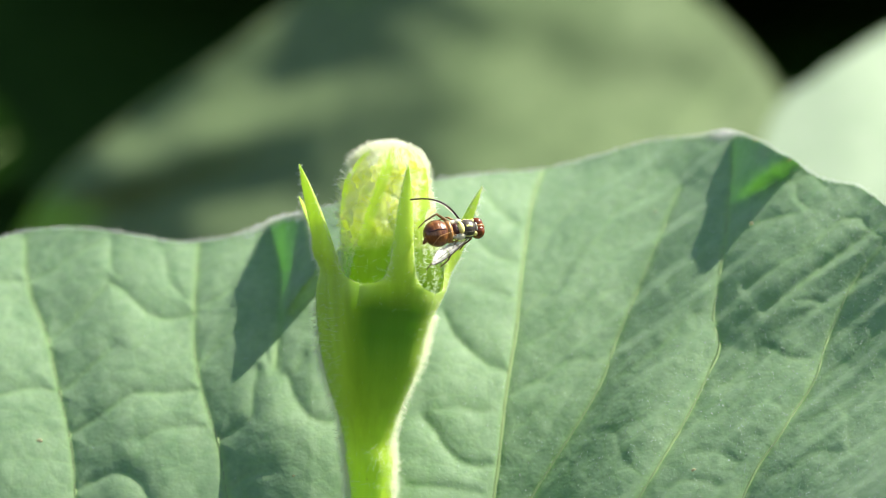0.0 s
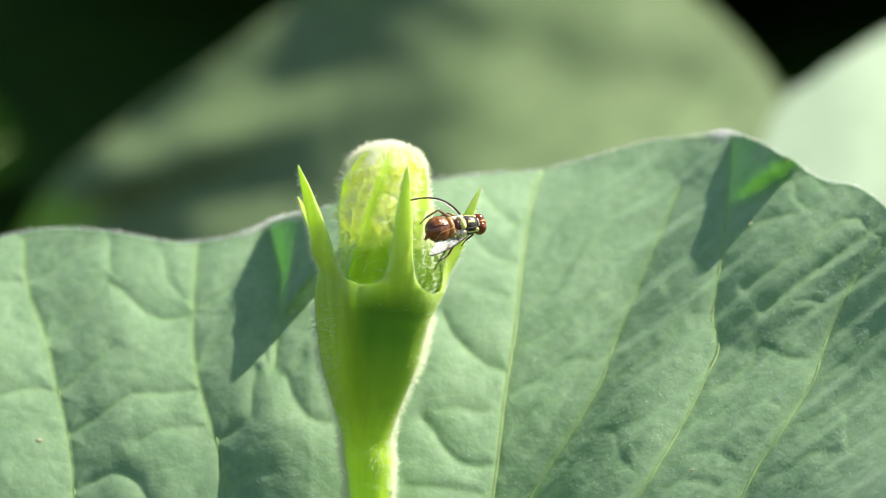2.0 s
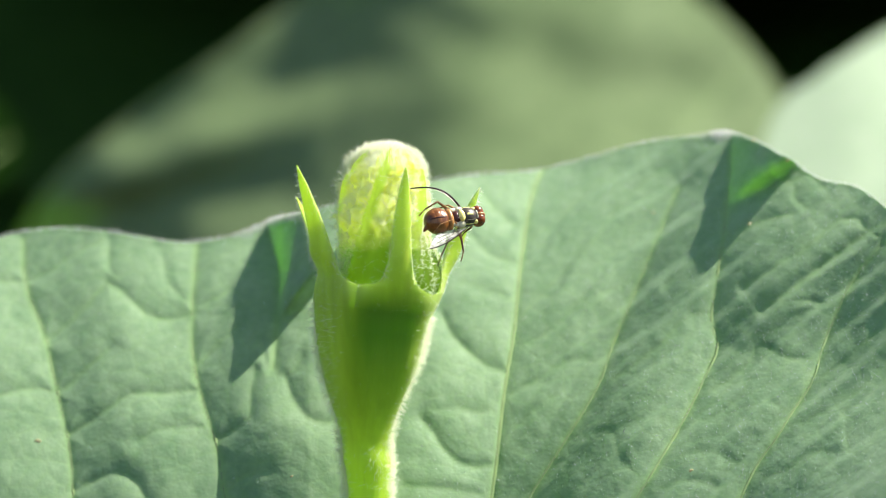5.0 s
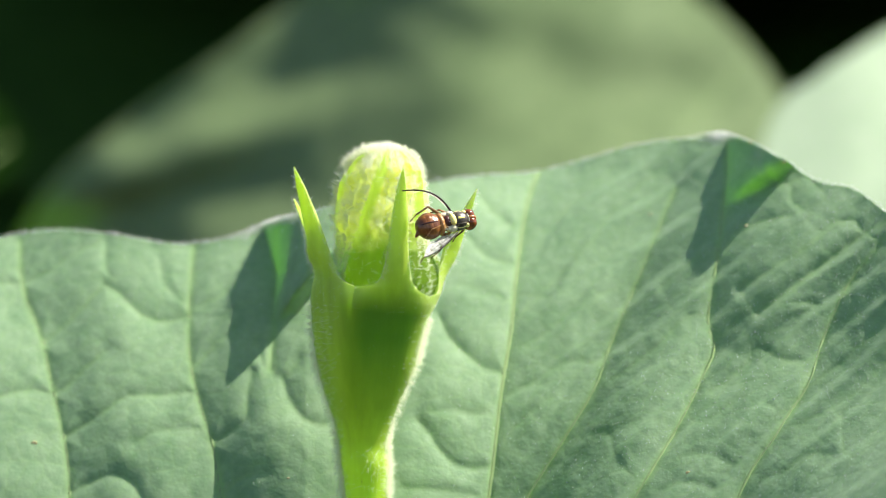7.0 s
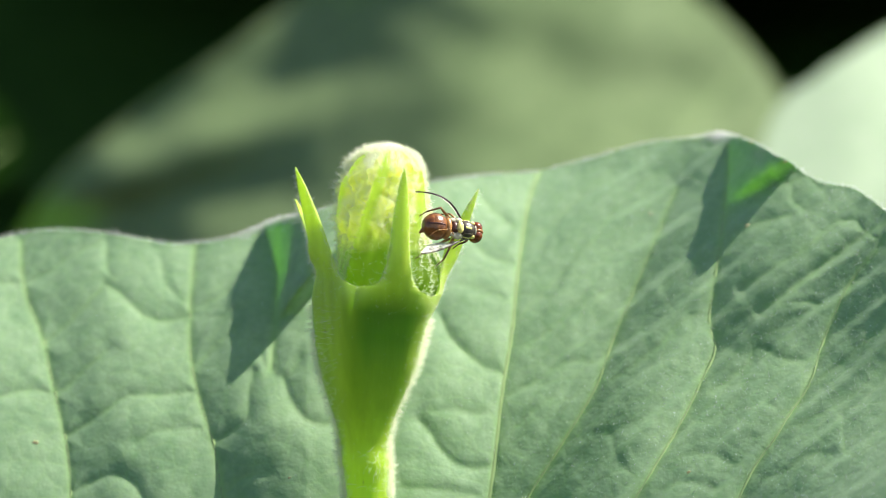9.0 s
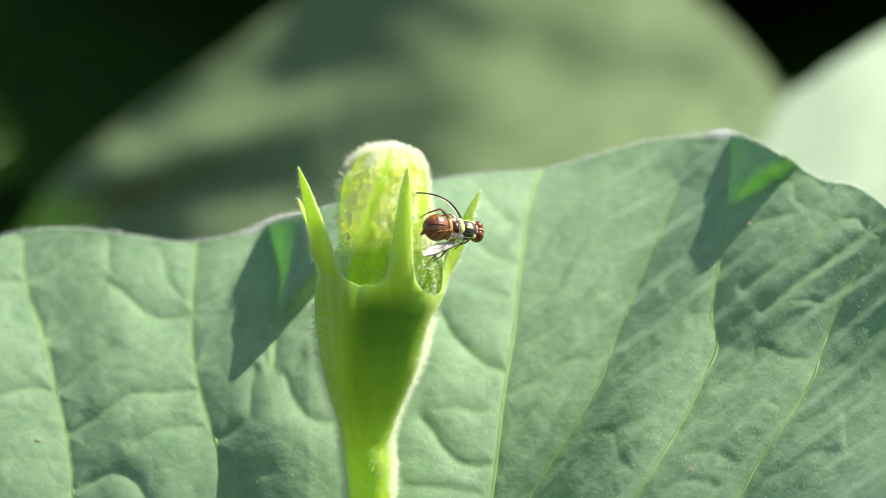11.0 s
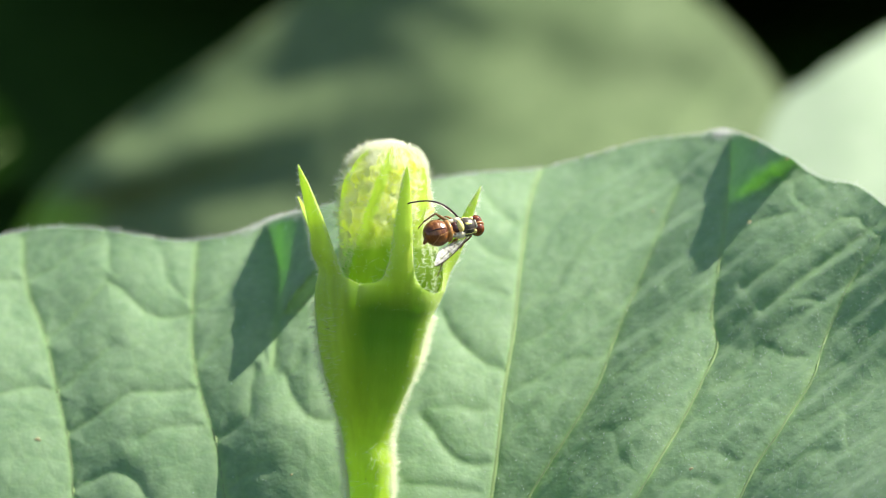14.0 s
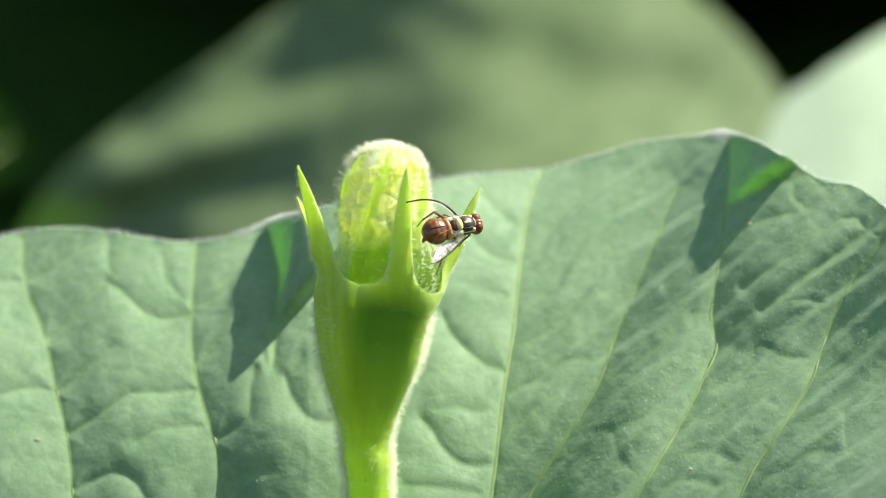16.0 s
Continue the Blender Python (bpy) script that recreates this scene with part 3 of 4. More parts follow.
def sepal_mesh(theta, tip_v, tip_u, facing):
    """One fifth of the calyx mouth, narrowing into a lance-shaped sepal; it starts on the tube's upper ring."""
    n, m = 90, 29
    close = {216: -1, 144: 1}.get(theta, 0)   # the two that stand close together
    s = np.linspace(0, 1, n) ** 1.2
    v = RIM + (tip_v - RIM) * s
    full = np.interp(v, [tip_v, tip_v + 0.16 * (500 - tip_v), tip_v + 0.42 * (500 - tip_v), 432, 450, 467, 485, 495, 500, 503, 505, 507], [0.8, 8.2, 15, 18.2, 20, 23, 28.5, 36, 44, 53, 64, 74])
    wide = np.interp(v, [tip_v, tip_v + 0.16 * (500 - tip_v), tip_v + 0.42 * (500 - tip_v), 420, 450, 475, 495, 507], [0.8, 8.2, 15, 20, 30, 46, 62, 74])
    q = np.linspace(-1, 1, m)
    out_rows, in_rows = [], []
    for i in range(n):
        cc, rr = axis_at(CALYX, np.array([max(v[i], 500.0)]))
        cc, rr = cc[0], rr[0]
        w = np.where(q * close > 0, wide[i], full[i])
        half = np.minimum(w / rr, radians(36))
        a = radians(theta) + q * half
        ring = rr * angled(a, v[i])
        b = np.clip((506 - v[i]) / 60, 0, 1)
        b = b * b * (3 - 2 * b)
        lean = np.clip((500 - v[i]) / (500 - tip_v), 0, 1) ** 1.2
        th = radians(theta)
        mu = cc + 0.985 * rr * np.cos(th)
        mu, my = mu + (tip_u - mu) * lean, 0.985 * rr * np.sin(th) * (1 - 0.02 * lean)
        turn = th + (radians(facing) - th) * np.clip((506 - v[i]) / 70, 0, 1)
        dome = 0.34 * full[i] * np.sqrt(np.clip(1 - q * q, 0, 1)) - (w * q) ** 2 / 190
        lu = mu - np.sin(turn) * q * w + np.cos(turn) * dome
        ly = my + np.cos(turn) * q * w + np.sin(turn) * dome
        u, y = (1 - b) * (cc + ring * np.cos(a)) + b * lu, (1 - b) * ring * np.sin(a) + b * ly
        edge = (1 - np.abs(q) ** 6)
        deep = ((1 - b) * 9 + b * 0.5 * full[i] * np.sqrt(np.clip(1 - q * q, 0, 1))) * edge + 0.6
        z = zz(v[i] + tilt(a, v[i]))
        out_rows.append(np.stack([xx(u), y * U, z], -1))
        in_rows.append(np.stack([xx(u - np.cos(turn) * deep), (y - np.sin(turn) * deep) * U, z], -1))
    f, b = np.array(out_rows), np.array(in_rows)
    left = np.stack([b[:, 0], f[:, 0]], 1)
    right = np.stack([f[:, -1], b[:, -1]], 1)
    sheets = [(g.reshape(-1, 3), quads(*g.shape[:2])) for g in (f, b[:, ::-1], left, right)]
    return f, join(*sheets)


def furl(v):
    """How far the furled petals have turned at height v, in radians."""
    return np.radians(26 * np.clip((400 - v) / 110, -0.7, 1.25) - 8)


def corolla_surface(th, v):
    """The furled corolla: five petals, each with a raised midrib and puckered folds beside it."""
    c, r = axis_at(COROLLA, v)
    mid = np.cos(5 * (th - furl(v) - radians(252)))
    up = np.clip((425 - v) / 35, 0, 1)
    rib = 0.17 * np.maximum(mid, 0) ** 3 - (0.08 + 0.12 * up) * np.maximum(-mid, 0) ** 3
    puck = value_noise(th * 4.5 + 50, v / 22 + 0.6 * np.abs(mid), 41) + 0.7 * value_noise(th * 6 + 90, v / 10, 42)
    puck = puck * (1 - 0.85 * np.maximum(mid, 0) ** 1.5)
    rr = r * (1 + rib * (0.7 + 0.4 * up) * np.clip((545 - v) / 70, 0, 1)) + up * np.clip(r / 60, 0, 1) * (puck * 27 + 4 * (1 - np.maximum(mid, 0)))
    return ring_point(c, rr, th, v)


def petal_mesh(k):
    v = np.concatenate([np.linspace(540, 300, 90), np.linspace(297, 257.2, 40)])[:, None]
    th = np.radians(252 + 72 * k + np.linspace(-36.5, 36.5, 44))[None] + furl(v)
    v, th = np.broadcast_arrays(v, th)
    p = corolla_surface(th.ravel(), v.ravel()).reshape(*v.shape, 3)
    return p, (p.reshape(-1, 3), quads(*v.shape)[:, ::1])


def grid_samples(p, n, rng, weight=None):
    """n random points on a grid surface with rough outward directions."""
    a, b = p.shape[:2]
    i, j = rng.randint(0, a - 1, n), rng.randint(0, b - 1, n)
    f, g = rng.rand(n, 1), rng.rand(n, 1)
    q = p[i, j] * (1 - f) * (1 - g) + p[i + 1, j] * f * (1 - g) + p[i, j + 1] * (1 - f) * g + p[i + 1, j + 1] * f * g
    nrm = np.cross(p[i, j + 1] - p[i, j], p[i + 1, j] - p[i, j])
    nrm /= np.linalg.norm(nrm, axis=1)[:, None] + 1e-15
    return q, nrm


def outward(q, nrm, cu):
    c = np.stack([q[:, 0] - cu, q[:, 1], 0 * q[:, 0]], -1)
    s = np.sign((c * nrm).sum(1))[:, None]
    return nrm * np.where(s == 0, 1, s)


def flower_bud():
    rng = np.random.RandomState(2)
    root = tagged(new("pumpkin_flower_bud"), "closed hairy yellow-green pumpkin flower bud on its stalk", "flower bud")
    p, data = calyx_mesh()
    calyx = part("calyx", data, M_CALYX, root, "smooth green funnel-shaped calyx tube")
    give(calyx, "panel", shade_panel(np.radians(np.arange(0, 360, 3))[None], np.linspace(900, RIM, 60)[:, None]))
    sets = []
    for v, th in ((632, 200), (694, 203), (580, 212), (845, 262)):
        c, r = axis_at(CALYX, np.array([float(v)]))
        at = ring_point(c, r * angled(radians(th), v), np.array([radians(th)]), np.array([float(v)]))[0]
        x, f = blob((0, 0, 0), (1.0, 1.0, 1.3), 8, 10)
        part("speck", (x * U + at, f), M_SPECK, root, "tiny dark speck on the calyx")
    outer = p[:60]
    q, n = grid_samples(outer, 26000, rng)
    keep = rng.rand(len(q)) < 0.015 + np.clip(np.abs(outward(q, n, xx(665))[:, 0]), 0, 1) ** 10
    q, n = q[keep], n[keep]
    edge = np.clip(np.abs(outward(q, n, xx(665))[:, 0]), 0, 1)
    sets.append(hairs(q, outward(q, n, xx(665)) + rng.normal(0, 0.35, q.shape), rng.uniform(5, 22, len(q)) * (0.14 + 0.86 * edge ** 2.5) * U, 0.30 * U, rng))
    for theta, tv, tu, facing in SEPALS:
        f, data = sepal_mesh(theta, tv, tu, facing)
        sepal = part("sepal", data, M_SEPAL, root, "narrow pointed green sepal")
        height = RIM + (tv - RIM) * np.linspace(0, 1, 90)[:, None] ** 1.2
        give(sepal, "panel", shade_panel(radians(theta) + radians(36) * np.linspace(-1, 1, 29)[None], height))
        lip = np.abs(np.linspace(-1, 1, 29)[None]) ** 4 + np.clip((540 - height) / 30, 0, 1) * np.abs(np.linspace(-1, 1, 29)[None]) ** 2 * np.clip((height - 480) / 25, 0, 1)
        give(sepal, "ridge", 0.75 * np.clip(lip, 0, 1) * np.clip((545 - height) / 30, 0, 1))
        rows = np.nonzero((height[:, 0] > 440) & (height[:, 0] < 511))[0]
        for strip in (f[rows, :2], f[rows, -2:]):
            q, n = grid_samples(strip, 110, rng)
            sets.append(hairs(q, [0, 0, 0.7] - 0.4 * outward(q, n, xx(684)) + rng.normal(0, 0.55, q.shape), rng.uniform(2, 5.5, len(q)) * U, 0.24 * U, rng))
        for strip, count, longest in ((f[24:, :4], 150, 13), (f[24:, -4:], 150, 13), (f[24:], 60, 6), (f[:26], 60, 5)):
            q, n = grid_samples(strip, count, rng)
            sets.append(hairs(q, outward(q, n, xx(684)) + rng.normal(0, 0.5, q.shape), rng.uniform(0.4, 1, len(q)) * longest * U, 0.3 * U, rng))
    for k in range(5):
        f, data = petal_mesh(k)
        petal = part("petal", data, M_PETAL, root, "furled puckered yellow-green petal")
        ridge = petal.data.attributes.new("ridge", "FLOAT", "POINT")
        across = np.cos(5 * np.radians(np.linspace(-36.5, 36.5, 44)))
        ridge.data.foreach_set("value", np.tile(np.clip((across - 0.62) / 0.3, 0, 1), f.shape[0]).astype(np.float32))
        q, n = grid_samples(f, 4400, rng)
        n = outward(q, n, xx(684))
        keep = rng.rand(len(q)) < np.where(q[:, 2] > zz(400), 0.04, 0.09) + 0.9 * np.clip(1.0 + n[:, 1], 0, 1) ** 1.7
        q, n = q[keep], n[keep]
        size = rng.uniform(7, 15, len(q)) * np.where(q[:, 2] < zz(400), 0.5, 1) * (1 + 0.75 * np.clip(-n[:, 0], 0, 1))
        sets.append(hairs(q, n + rng.normal(0, 0.4, q.shape) + [0, 0, 0.25], size * U, 0.44 * U, rng, 0.5))
    n = 170
    vv, th = rng.uniform(790, 860, n), rng.normal(-0.6, 0.55, n)
    c, r = axis_at(CALYX, vv)
    q = ring_point(c, r, th, vv)
    w = np.stack([np.cos(th), np.sin(th), rng.normal(0, 0.5, n)], -1) + rng.normal(0, 0.4, (n, 3))
    sets.append(hairs(q, w, rng.uniform(6, 15, n) * U, 0.3 * U, rng, 1.1))
    part("bud_hairs", join(*sets), M_HAIR, root, "fine white bristly hairs", "stuff")
    c = np.array([xx(657), 0, zz(895)])
    line = spline([c, c + [0.0002, 0.0005, -0.02], c + [0.003, 0.006, -0.15], [c[0] + 0.01, 0.02, -0.03]], 40)
    part("flower_stalk", tube(line, np.linspace(37, 48, 40) * U, 20), M_STALK, root)
    return root


BUD = flower_bud()


# ---- fruit fly ----
# Built in sixteenths of a millimetre: x to the head, y to its left, z to its back.
FLY_U = 0.93 * U


def sized(data):
    return np.asarray(data[0], float) * FLY_U, data[1]


def shell_patch(centre, radii, a0, a1, b0, b1, lift=0.6, n=12, m=8):
    """A thin raised marking on an ellipsoid: a along the body, b round it from the back, in degrees."""
    a = np.radians(np.linspace(a0, a1, n))[:, None]
    b = np.radians(np.linspace(b0, b1, m))[None]
    e = np.sqrt(np.clip(1 - np.linspace(-1, 1, n)[:, None] ** 4, 0, 1)) * np.sqrt(np.clip(1 - np.linspace(-1, 1, m)[None] ** 4, 0, 1))
    d = np.stack([np.sin(a) + 0 * b, np.cos(a) * np.sin(b), np.cos(a) * np.cos(b)], -1)
    v = d * (np.asarray(radii) + (e * lift * 2 - 0.4)[..., None]) + centre
    return v.reshape(-1, 3), quads(n, m)[:, ::-1]


def wing_outline(s):
    """Front and rear margin of the wing at s of its length."""
    front = 7.5 * np.sin(np.pi * np.clip(s, 0, 1)) ** 0.55
    rear = -17 * np.sin(np.pi * np.clip(s, 0, 1) ** 1.1) ** 0.9 - 1.5 * (1 - s)
    return front, rear


WING_LENGTHS = {1: 86, -1: 98}


def wing(parent, side, curl):
    s = np.linspace(0, 1, 30)
    f, r = wing_outline(s)
    q = np.linspace(0, 1, 9)[None]
    y = r[:, None] + (f - r)[:, None] * q
    long = WING_LENGTHS[side]
    x = np.broadcast_to(s[:, None] * long, y.shape)
    z = -curl * s[:, None] ** 3 + 0.9 * np.cos(q * 20) * np.sin(np.pi * s[:, None])
    turned = (0.9 * s[:, None] - 0.3) * (side < 0)     # the right wing is twisted along its length
    y, z = y * np.cos(turned) - z * np.sin(turned), y * np.sin(turned) + z * np.cos(turned)
    p = np.stack([x, side * y, z], -1)
    up, dn = p + [0, 0, 0.25], p - [0, 0, 0.25]
    loop = np.concatenate([up, dn[:, ::-1]], 1)
    ob = part("wing", sized((loop.reshape(-1, 3), quads(30, 18, True))), M_WING, parent, "clear glassy wing with dark veins")
    for k, (qq, rad, s1) in enumerate(((1.0, 1.9 if side > 0 else 1.4, 1.0), (0.86, 1.0, 0.97), (0.62, 0.85, 1.0), (0.36, 0.8, 0.96), (0.12, 0.6, 0.7))):
        t = np.linspace(0.01, s1, 26)
        ff, rr = wing_outline(t)
        yy = rr + (ff - rr) * (qq + (0.9 - qq) * (1 - t) ** 3)
        hh, tt = -curl * t ** 3 + 0.6, (0.9 * t - 0.3) * (side < 0)
        line = np.stack([t * long, side * (yy * np.cos(tt) - hh * np.sin(tt)), yy * np.sin(tt) + hh * np.cos(tt)], -1)
        part("wing_vein", sized(tube(line, rad * np.linspace(1.1, 0.7, 26), 6)), M_COSTA, ob, "dark brown wing vein")
    return ob


def leg(parent, hip, knee, ankle, toe, r, shell=None):
    upper, shell = shell or M_FEMUR, shell or M_LEG
    femur = part("leg", sized(tube(spline([hip, (np.array(hip) + knee) / 2, knee], 8), np.array([1.0, 1.3, 1.5, 1.5, 1.4, 1.2, 1, 0.9]) * r, 8)), upper, parent,
                 "thin amber-brown jointed leg")
    part("tibia", sized(tube(spline([knee, (np.array(knee) + ankle) / 2, ankle], 8), np.linspace(0.9, 0.7, 8) * r, 8)), shell, femur)
    t = np.linspace(0, 1, 16)
    beads = 0.5 + 0.14 * np.cos(t * 31)
    part("tarsus", sized(tube(spline([ankle, (np.array(ankle) + toe) / 2 + [0, 0, 1], toe], 16), beads * r, 8)), shell, femur)
    return femur


def fruit_fly():
    root = tagged(new("fruit_fly"), "small brown fruit fly with yellow markings clinging to the bud", "fruit fly")
    tc, tr = (0, 0, 0), (21, 18.5, 18)
    part("thorax", sized(blob(tc, tr, 24, 34)), M_THORAX, root, "glossy black-brown thorax")
    for b0, b1, a0, a1 in ((-8, 8, -18, 22), (34, 41, -38, 40), (-41, -34, -38, 40), (62, 70, -40, 30), (-70, -62, -40, 30)):
        part("stripe", sized(shell_patch(tc, tr, a0, a1, b0, b1, 0.5)), M_YELLOW if abs(b0) != 34 and abs(b1) != 34 else M_GREY, root,
             "yellow stripe on the thorax" if abs(b0) != 34 and abs(b1) != 34 else "grey dusted stripe on the thorax")
    for s in (1, -1):
        part("shoulder_lobe", sized(blob((13, 12.5 * s, 6), (5, 4.5, 5), 10, 14)), M_YELLOW, root, "yellow shoulder spot")
        part("side_plate", sized(blob((-17, 14.5 * s, 4), (10, 7, 8), 14, 18)), M_PALE, root, "cream side plate under the wing root")
        # Cream lobe added for the white glint of the membrane near the hinge.
        part("wing_glint", sized(blob((-28, 14 * s, 8), (7.5, 4.5, 2.2), 12, 16)), M_PALE, root, "pale lobe for the glint at the wing base")
        part("haltere", sized(blob((-27, 18 * s, 3), (3, 2.2, 2.2), 8, 10)), M_YELLOW, root, "pale knobbed balancer")
    part("scutellum", sized(blob((-15, 0, 12.5), (6.5, 12, 6), 16, 22)), M_YELLOW, root, "bright yellow scutellum")
    part("waist", sized(blob((-24, 0, -1), (11, 15, 15), 16, 24)), M_MAROON, root, "dark maroon rear of the thorax")
    part("tan_collar", sized(blob((-37, 0, -3), (9, 22, 18), 18, 28)), M_BAND, root, "pale tan band at the base of the abdomen")
    seams = (0.30, 0.50, 0.70)
    tail = lambda s: np.clip(np.sin(np.pi * (0.05 + 0.91 * s)), 0, 1) ** 0.55 * (1 - sum(0.03 * np.exp(-((s - c) / 0.015) ** 2) for c in seams))
    part("abdomen", sized(blob((-58, 0, -4), (25.5, 26, 21), 60, 36, tail)), M_ABDOMEN, root, "glossy red-brown segmented abdomen")
    part("back_line", sized(shell_patch((-59, 0, -4), (25, 25, 20.5), -55, 40, -4, 4, 0.9, 16, 6)), M_MAROON, root, "dark line down the abdomen")
    part("ovipositor", sized(tube(spline([(-80, -8, -6), (-85, -12, -8), (-88, -15, -11)], 10), np.linspace(6, 1.8, 10), 12)), M_ABDOMEN, root, "pointed tan egg-laying tube")
    head = part("head", sized(blob((24, 0, -1), (13.6, 7, 15.5), 18, 26)), M_FACE, root, "tan head between the large eyes")
    part("head_rim", sized(blob((17.5, 0, -1), (4, 18, 14.5), 12, 30)), M_PALE, head, "cream rim behind the eyes")
    for s in (1, -1):
        part("eye", sized(blob((23.5, 7.2 * s, -2), (12.6, 13, 16), 20, 28)), M_EYE, head, "large dark red compound eye")
        part("antenna", sized(tube(spline([(34, 3 * s, -8), (38, 5 * s, -12), (40, 6 * s, -18)], 8), np.linspace(1.8, 0.9, 8), 8)), M_FACE, head)
        part("bristle", sized(tube(spline([(22, 6 * s, 11), (25, 8 * s, 17), (26, 9 * s, 22)], 6), np.linspace(0.5, 0.15, 6), 5)), M_COSTA, head)
    for x, y, z in ((-19, 6, 17), (-19, -6, 17), (-8, 14, 13), (-8, -14, 13)):
        part("bristle", sized(tube(spline([(x, y, z), (x - 6, y * 1.1, z + 4), (x - 13, y * 1.25, z + 5)], 6), np.linspace(0.55, 0.15, 6), 5)), M_COSTA, root)
    leg(root, (14, 10, -14), (22, 16, -24), (16, 18, -38), (22, 20, -50), 2.3)
    leg(root, (0, 15, -13), (-22, 34, -16), (-34, 36, -32), (-44, 38, -44), 1.9)
    leg(root, (-20, 14, -8), (-50, 37, 0), (-78, 25, 0), (-92, 15, -4), 2.2)
    leg(root, (12, -12, -12), (10, -16, -15), (0, -20, -26), (-6, -26, -36), 2.2)
    middle = leg(root, (0, 0, 0), (-8, -24, 2), (-14, -44, -4), (-26, -58, -10), 2.5)
    middle.location = (-18 * FLY_U, -15 * FLY_U, -10 * FLY_U)
    hind = leg(root, (0, 0, 0), (-30, -18, -2), (-51, -33, -6), (-66, -46, -12), 1.8)
    hind.location = (-24 * FLY_U, -16 * FLY_U, -12 * FLY_U)
    leg(root, (-24, -17, 4), (-38, -9, 21), (-67, -16, 20), (-82, -29, 10), 0.9, M_BAND)
    legs = (middle, hind)
    return root, wing(root, 1, 50), wing(root, -1, 4), legs


FLY, WING_LEFT, WING_RIGHT, LEGS = fruit_fly()


# ---- what moves ----
def offset(u, v):
    return pose(u * U, 0, -v * U)


SWAY_BUD = [(0, 0, 0), (0.5, 0, 0), (1, 1.5, -1.5), (1.5, -1.5, 0), (2, -2, 1), (2.5, -2, 0.5), (3, -2, 0), (3.5, -3, 0), (4, -3, 1), (6.5, -8, 3), (7, -9, 4.5),
            (7.5, -5, 3), (8, -7, 3.5), (8.5, -8, 4.5), (9, -6.5, 5), (11.5, -2, 2.5), (12, -3, 2), (12.5, -3, 1.5), (13, -3, 1), (13.5, -2, 0.5), (14, -2, 0),
            (14.5, -3, 0), (15, -3, 0), (15.5, -2, 0), (16, -3, 1.3)]
SWAY_LEAF = [(0, 0, 0), (0.5, 0, 0), (1, 1.5, -1.5), (1.5, -1, 0), (2, -2, 0.5), (2.5, -2, 0), (3, -2.5, 0), (3.5, -4, 0), (4, -3.5, 0.3), (6.5, -8, 2.5), (7, -10, 4),
             (7.5, -5.5, 2.5), (8, -8, 2.5), (8.5, -9.5, 3), (9, -8, 3.5), (11.5, -4, -0.3), (12, -5, -0.4), (12.5, -5, -0.4), (13, -5, -0.4), (13.5, -4, -1.5),
             (14, -4, -2), (14.5, -5, -2), (15, -5, -1.5), (15.5, -4, -1.5), (16, -5, -0.4)]


def fly_pose(u, v, turn, pitch=25, roll=-20, y=-0.0062):
    """The fly with its back to the eye: turn lowers the head, pitch leans the head away, roll lifts its back to the light; (u, v) is the yellow scutellum."""
    m = Matrix(((1, 0, 0), (0, 0, -1), (0, 1, 0))).to_4x4()
    r = pose(0, 0, 0, 0, turn, 0) @ pose(0, 0, 0, 0, 0, pitch) @ m @ pose(0, 0, 0, roll)
    mark = r @ Vector((-15 * FLY_U, 0, 15 * FLY_U))
    return Matrix.Translation((xx(u) - mark.x, y, zz(v) - mark.z)) @ r


HINGES = {1: Vector((-12, 18, 7)) * FLY_U, -1: Vector((-5, -20, 4)) * FLY_U}


def wing_pose(fly, side, tip_u, tip_v, near, open_):
    """A wing on its hinge, its tip towards (tip_u, tip_v); near: how far it leans to the eye, open_: how far its face turns to the eye, in degrees. The right wing is held flat to the light."""
    hinge = fly @ HINGES[side]
    span = Vector((xx(tip_u) - hinge.x, 0, zz(tip_v) - hinge.z)).normalized()
    away = Vector((-span.z, 0, span.x)) * -1
    if side > 0:
        span = (Matrix.Rotation(radians(28), 3, "Y") @ span)
        away = Vector((-span.z, 0, span.x)) * -1
    span = (span * math.cos(radians(near)) + Vector((0, -1, 0)) * math.sin(radians(near))).normalized()
    up = away if away.z * side > 0 else -away
    if side < 0:
        gleam = (SUN + Vector((0, -1, 0))).normalized()
        face = (gleam - span * gleam.dot(span)).normalized()
        front = face.cross(span)
        front = front if front.z < 0 else -front
        m = Matrix((span, -front, span.cross(-front))).transposed().to_4x4()
        m = m @ pose(0, 0, 0, open_ - 8)
        m.translation = hinge
        return fly.inverted() @ m
    front = Vector((0, -1, 0)) * math.cos(radians(open_)) + up * math.sin(radians(open_))
    front = (front - span * front.dot(span)).normalized()
    y = front * side
    z = span.cross(y)
    m = Matrix((span, y, z)).transposed().to_4x4()
    m.translation = hinge
    return fly.inverted() @ m


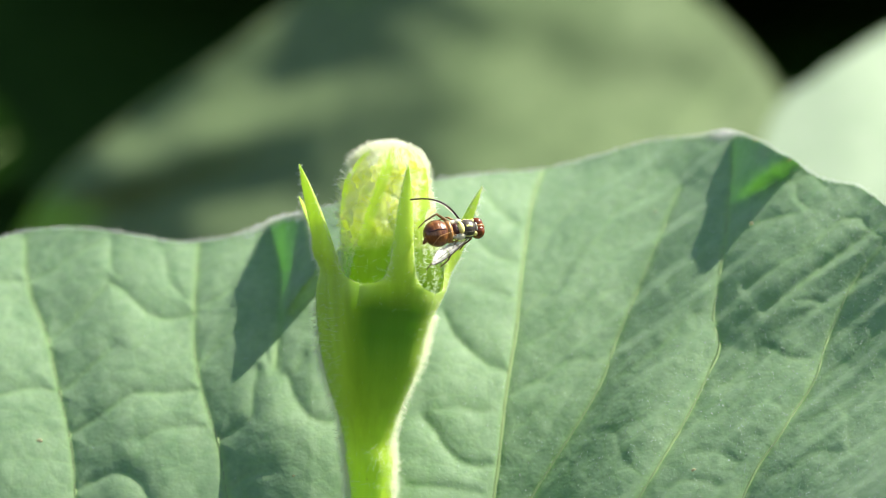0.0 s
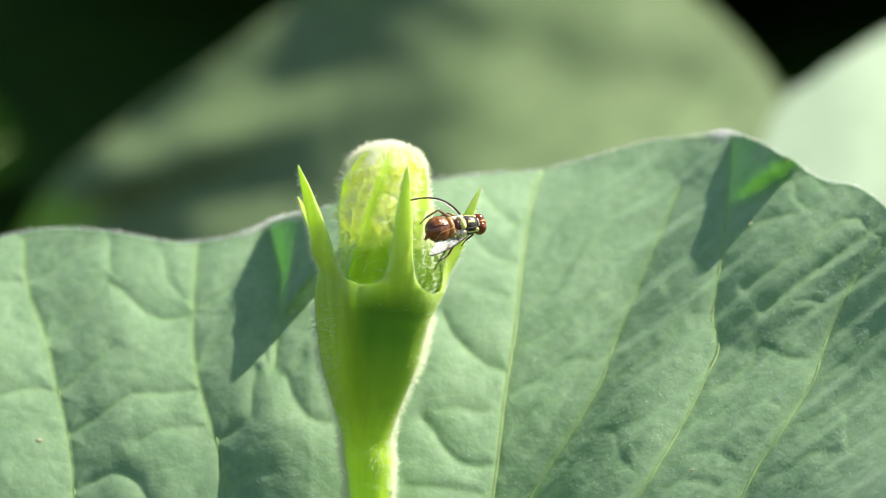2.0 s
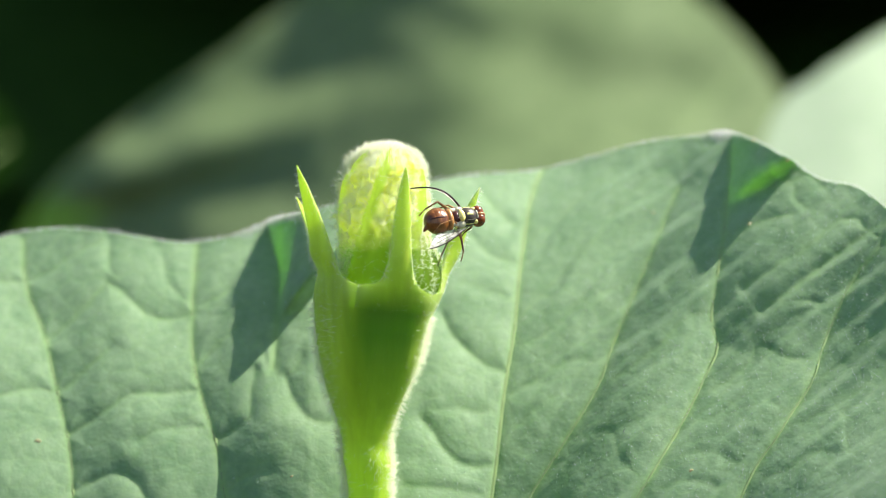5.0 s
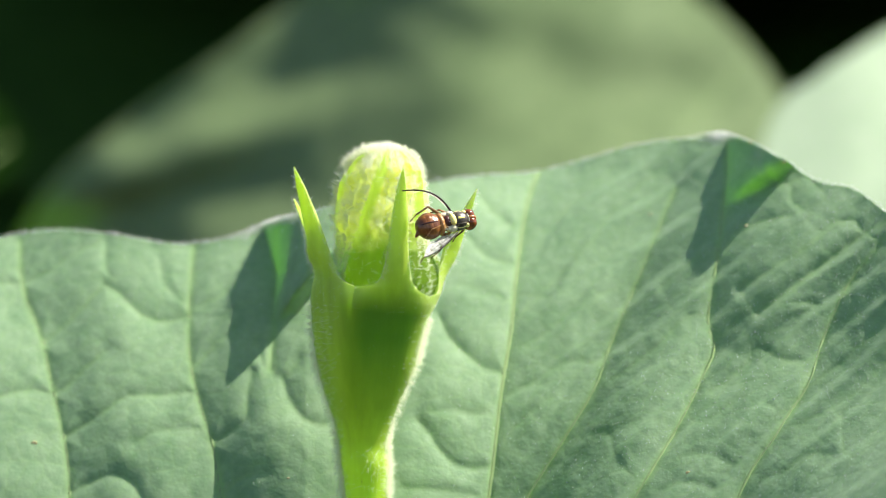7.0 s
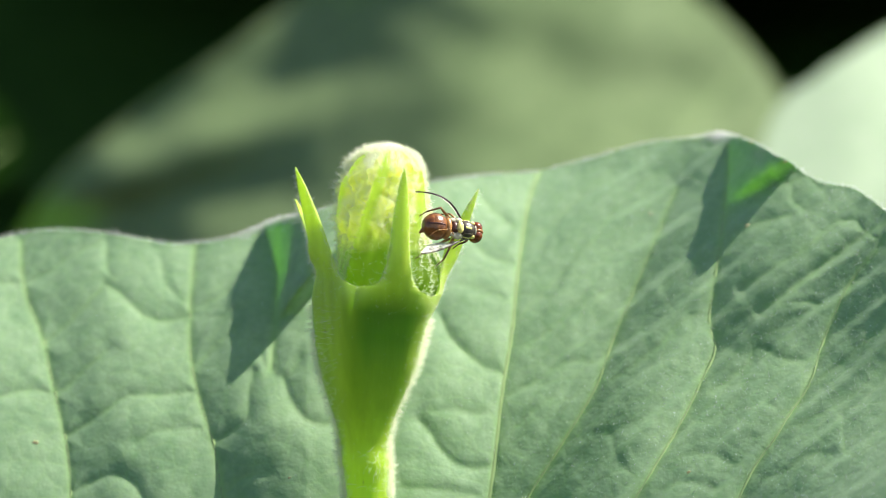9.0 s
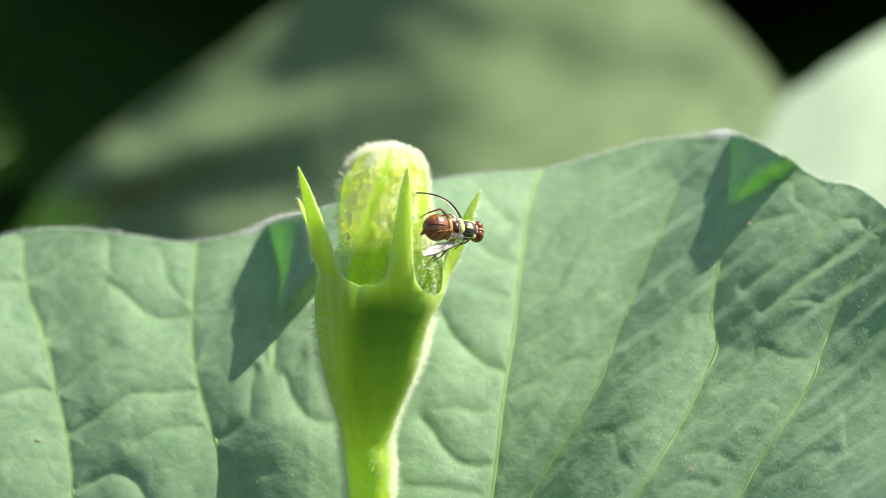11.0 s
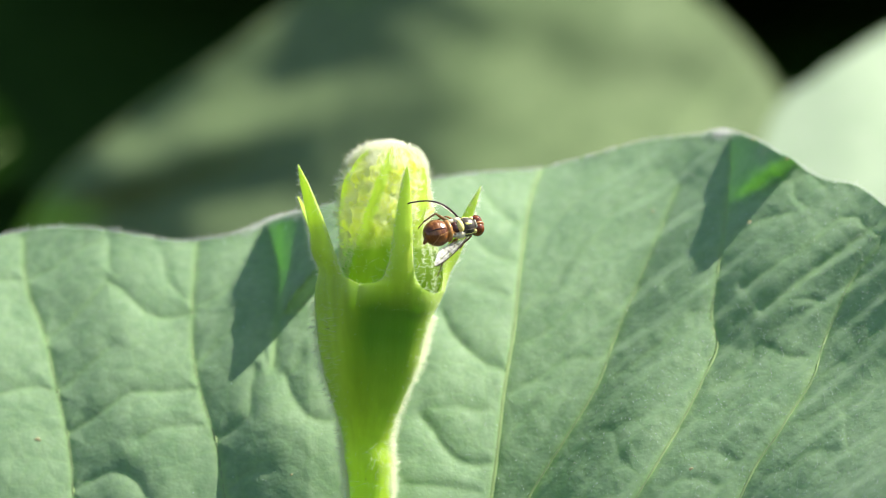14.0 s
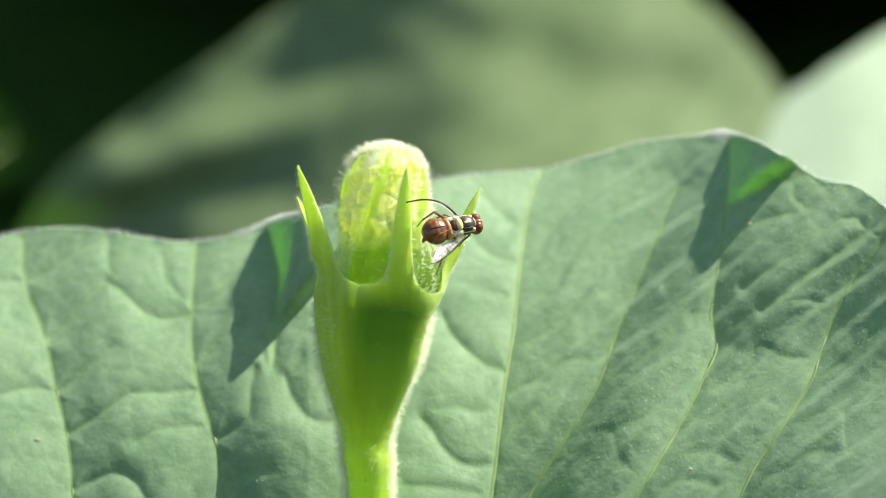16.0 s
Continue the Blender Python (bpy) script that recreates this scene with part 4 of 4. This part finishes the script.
# seconds, scutellum, lowering of the head, tip of the left wing, tip of the right wing, opening of the right wing
FLY_ROWS = [
    (0.0, 816, 403, -7, 720, 349, 750, 479, 30), (0.5, 815, 407, 0, 720, 346, 735, 466, 26), (1.0, 817, 397, -1, 722, 341, 738, 455, 30),
    (1.5, 817, 396, 1, 722, 341, 740, 452, 28), (2.0, 819, 396, -7, 724, 352, 748, 459, 28), (2.5, 816, 393, -5, 723, 340, 745, 454, 28),
    (3.0, 817, 395, -12, 718, 348, 748, 465, 30), (3.5, 815, 397, -4, 718, 339, 741, 459, 28), (4.0, 818, 389, -3, 722, 330, 747, 448, 28),
    (6.5, 809, 381, -13, 707, 336, 751, 458, 32), (7.0, 802, 389, -9, 705, 333, 750, 457, 40), (7.5, 813, 391, -9, 721, 334, 757, 457, 28),
    (8.0, 812, 391, -8, 719, 335, 755, 459, 28), (8.5, 810, 389, -6, 715, 331, 754, 449, 34), (9.0, 815, 403, 9, 729, 333, 748, 449, 45),
    (11.5, 817, 403, 6, 727, 333, 750, 454, 34), (12.0, 818, 402, 10, 734, 325, 749, 451, 45), (12.5, 818, 403, 5, 733, 336, 757, 462, 34),
    (13.0, 815, 399, -12, 724, 361, 767, 483, 40), (13.5, 816, 398, -12, 723, 355, 761, 480, 36), (14.0, 815, 400, -10, 722, 359, 759, 480, 36),
    (14.5, 813, 396, -10, 718, 356, 753, 476, 32), (15.0, 814, 397, -1, 725, 345, 749, 467, 28), (15.5, 817, 396, -2, 727, 345, 751, 468, 28),
    (16.0, 813, 397, -10, 722, 358, 757, 473, 32)]
LEG_ROWS = [(0, -20, 0), (0.5, 10, 20), (1, 10, 5), (1.5, 10, 5), (2, -25, 10), (2.5, -15, 10), (3, -25, 5), (3.5, 20, 0), (4, 40, 10), (6.5, -25, 20), (7, -25, 0),
            (7.5, 0, 0), (8, -25, 0), (8.5, 15, 10), (9, -5, 0), (11.5, -20, 15), (12, 0, 15), (12.5, -10, 15), (13, -30, 15), (14, -30, 15), (15, -30, 15), (16, -30, 15)]


def motions():
    walk(BUD, [(t, offset(u, v)) for t, u, v in SWAY_BUD])
    walk(FRONT, [(t, offset(u, v)) for t, u, v in SWAY_LEAF])
    flies = [(r, fly_pose(*r[1:4])) for r in FLY_ROWS]
    walk(FLY, [(r[0], m) for r, m in flies])
    walk(WING_LEFT, [(r[0], wing_pose(m, 1, r[4], r[5], 8, 8)) for r, m in flies])
    walk(WING_RIGHT, [(r[0], wing_pose(m, -1, r[6], r[7], 32, r[8])) for r, m in flies])
    for k, ob in enumerate(LEGS):
        at = ob.location.copy()
        walk(ob, [(r[0], Matrix.Translation(at) @ pose(0, 0, 0, 0, 0, r[1 + k])) for r in LEG_ROWS])


motions()
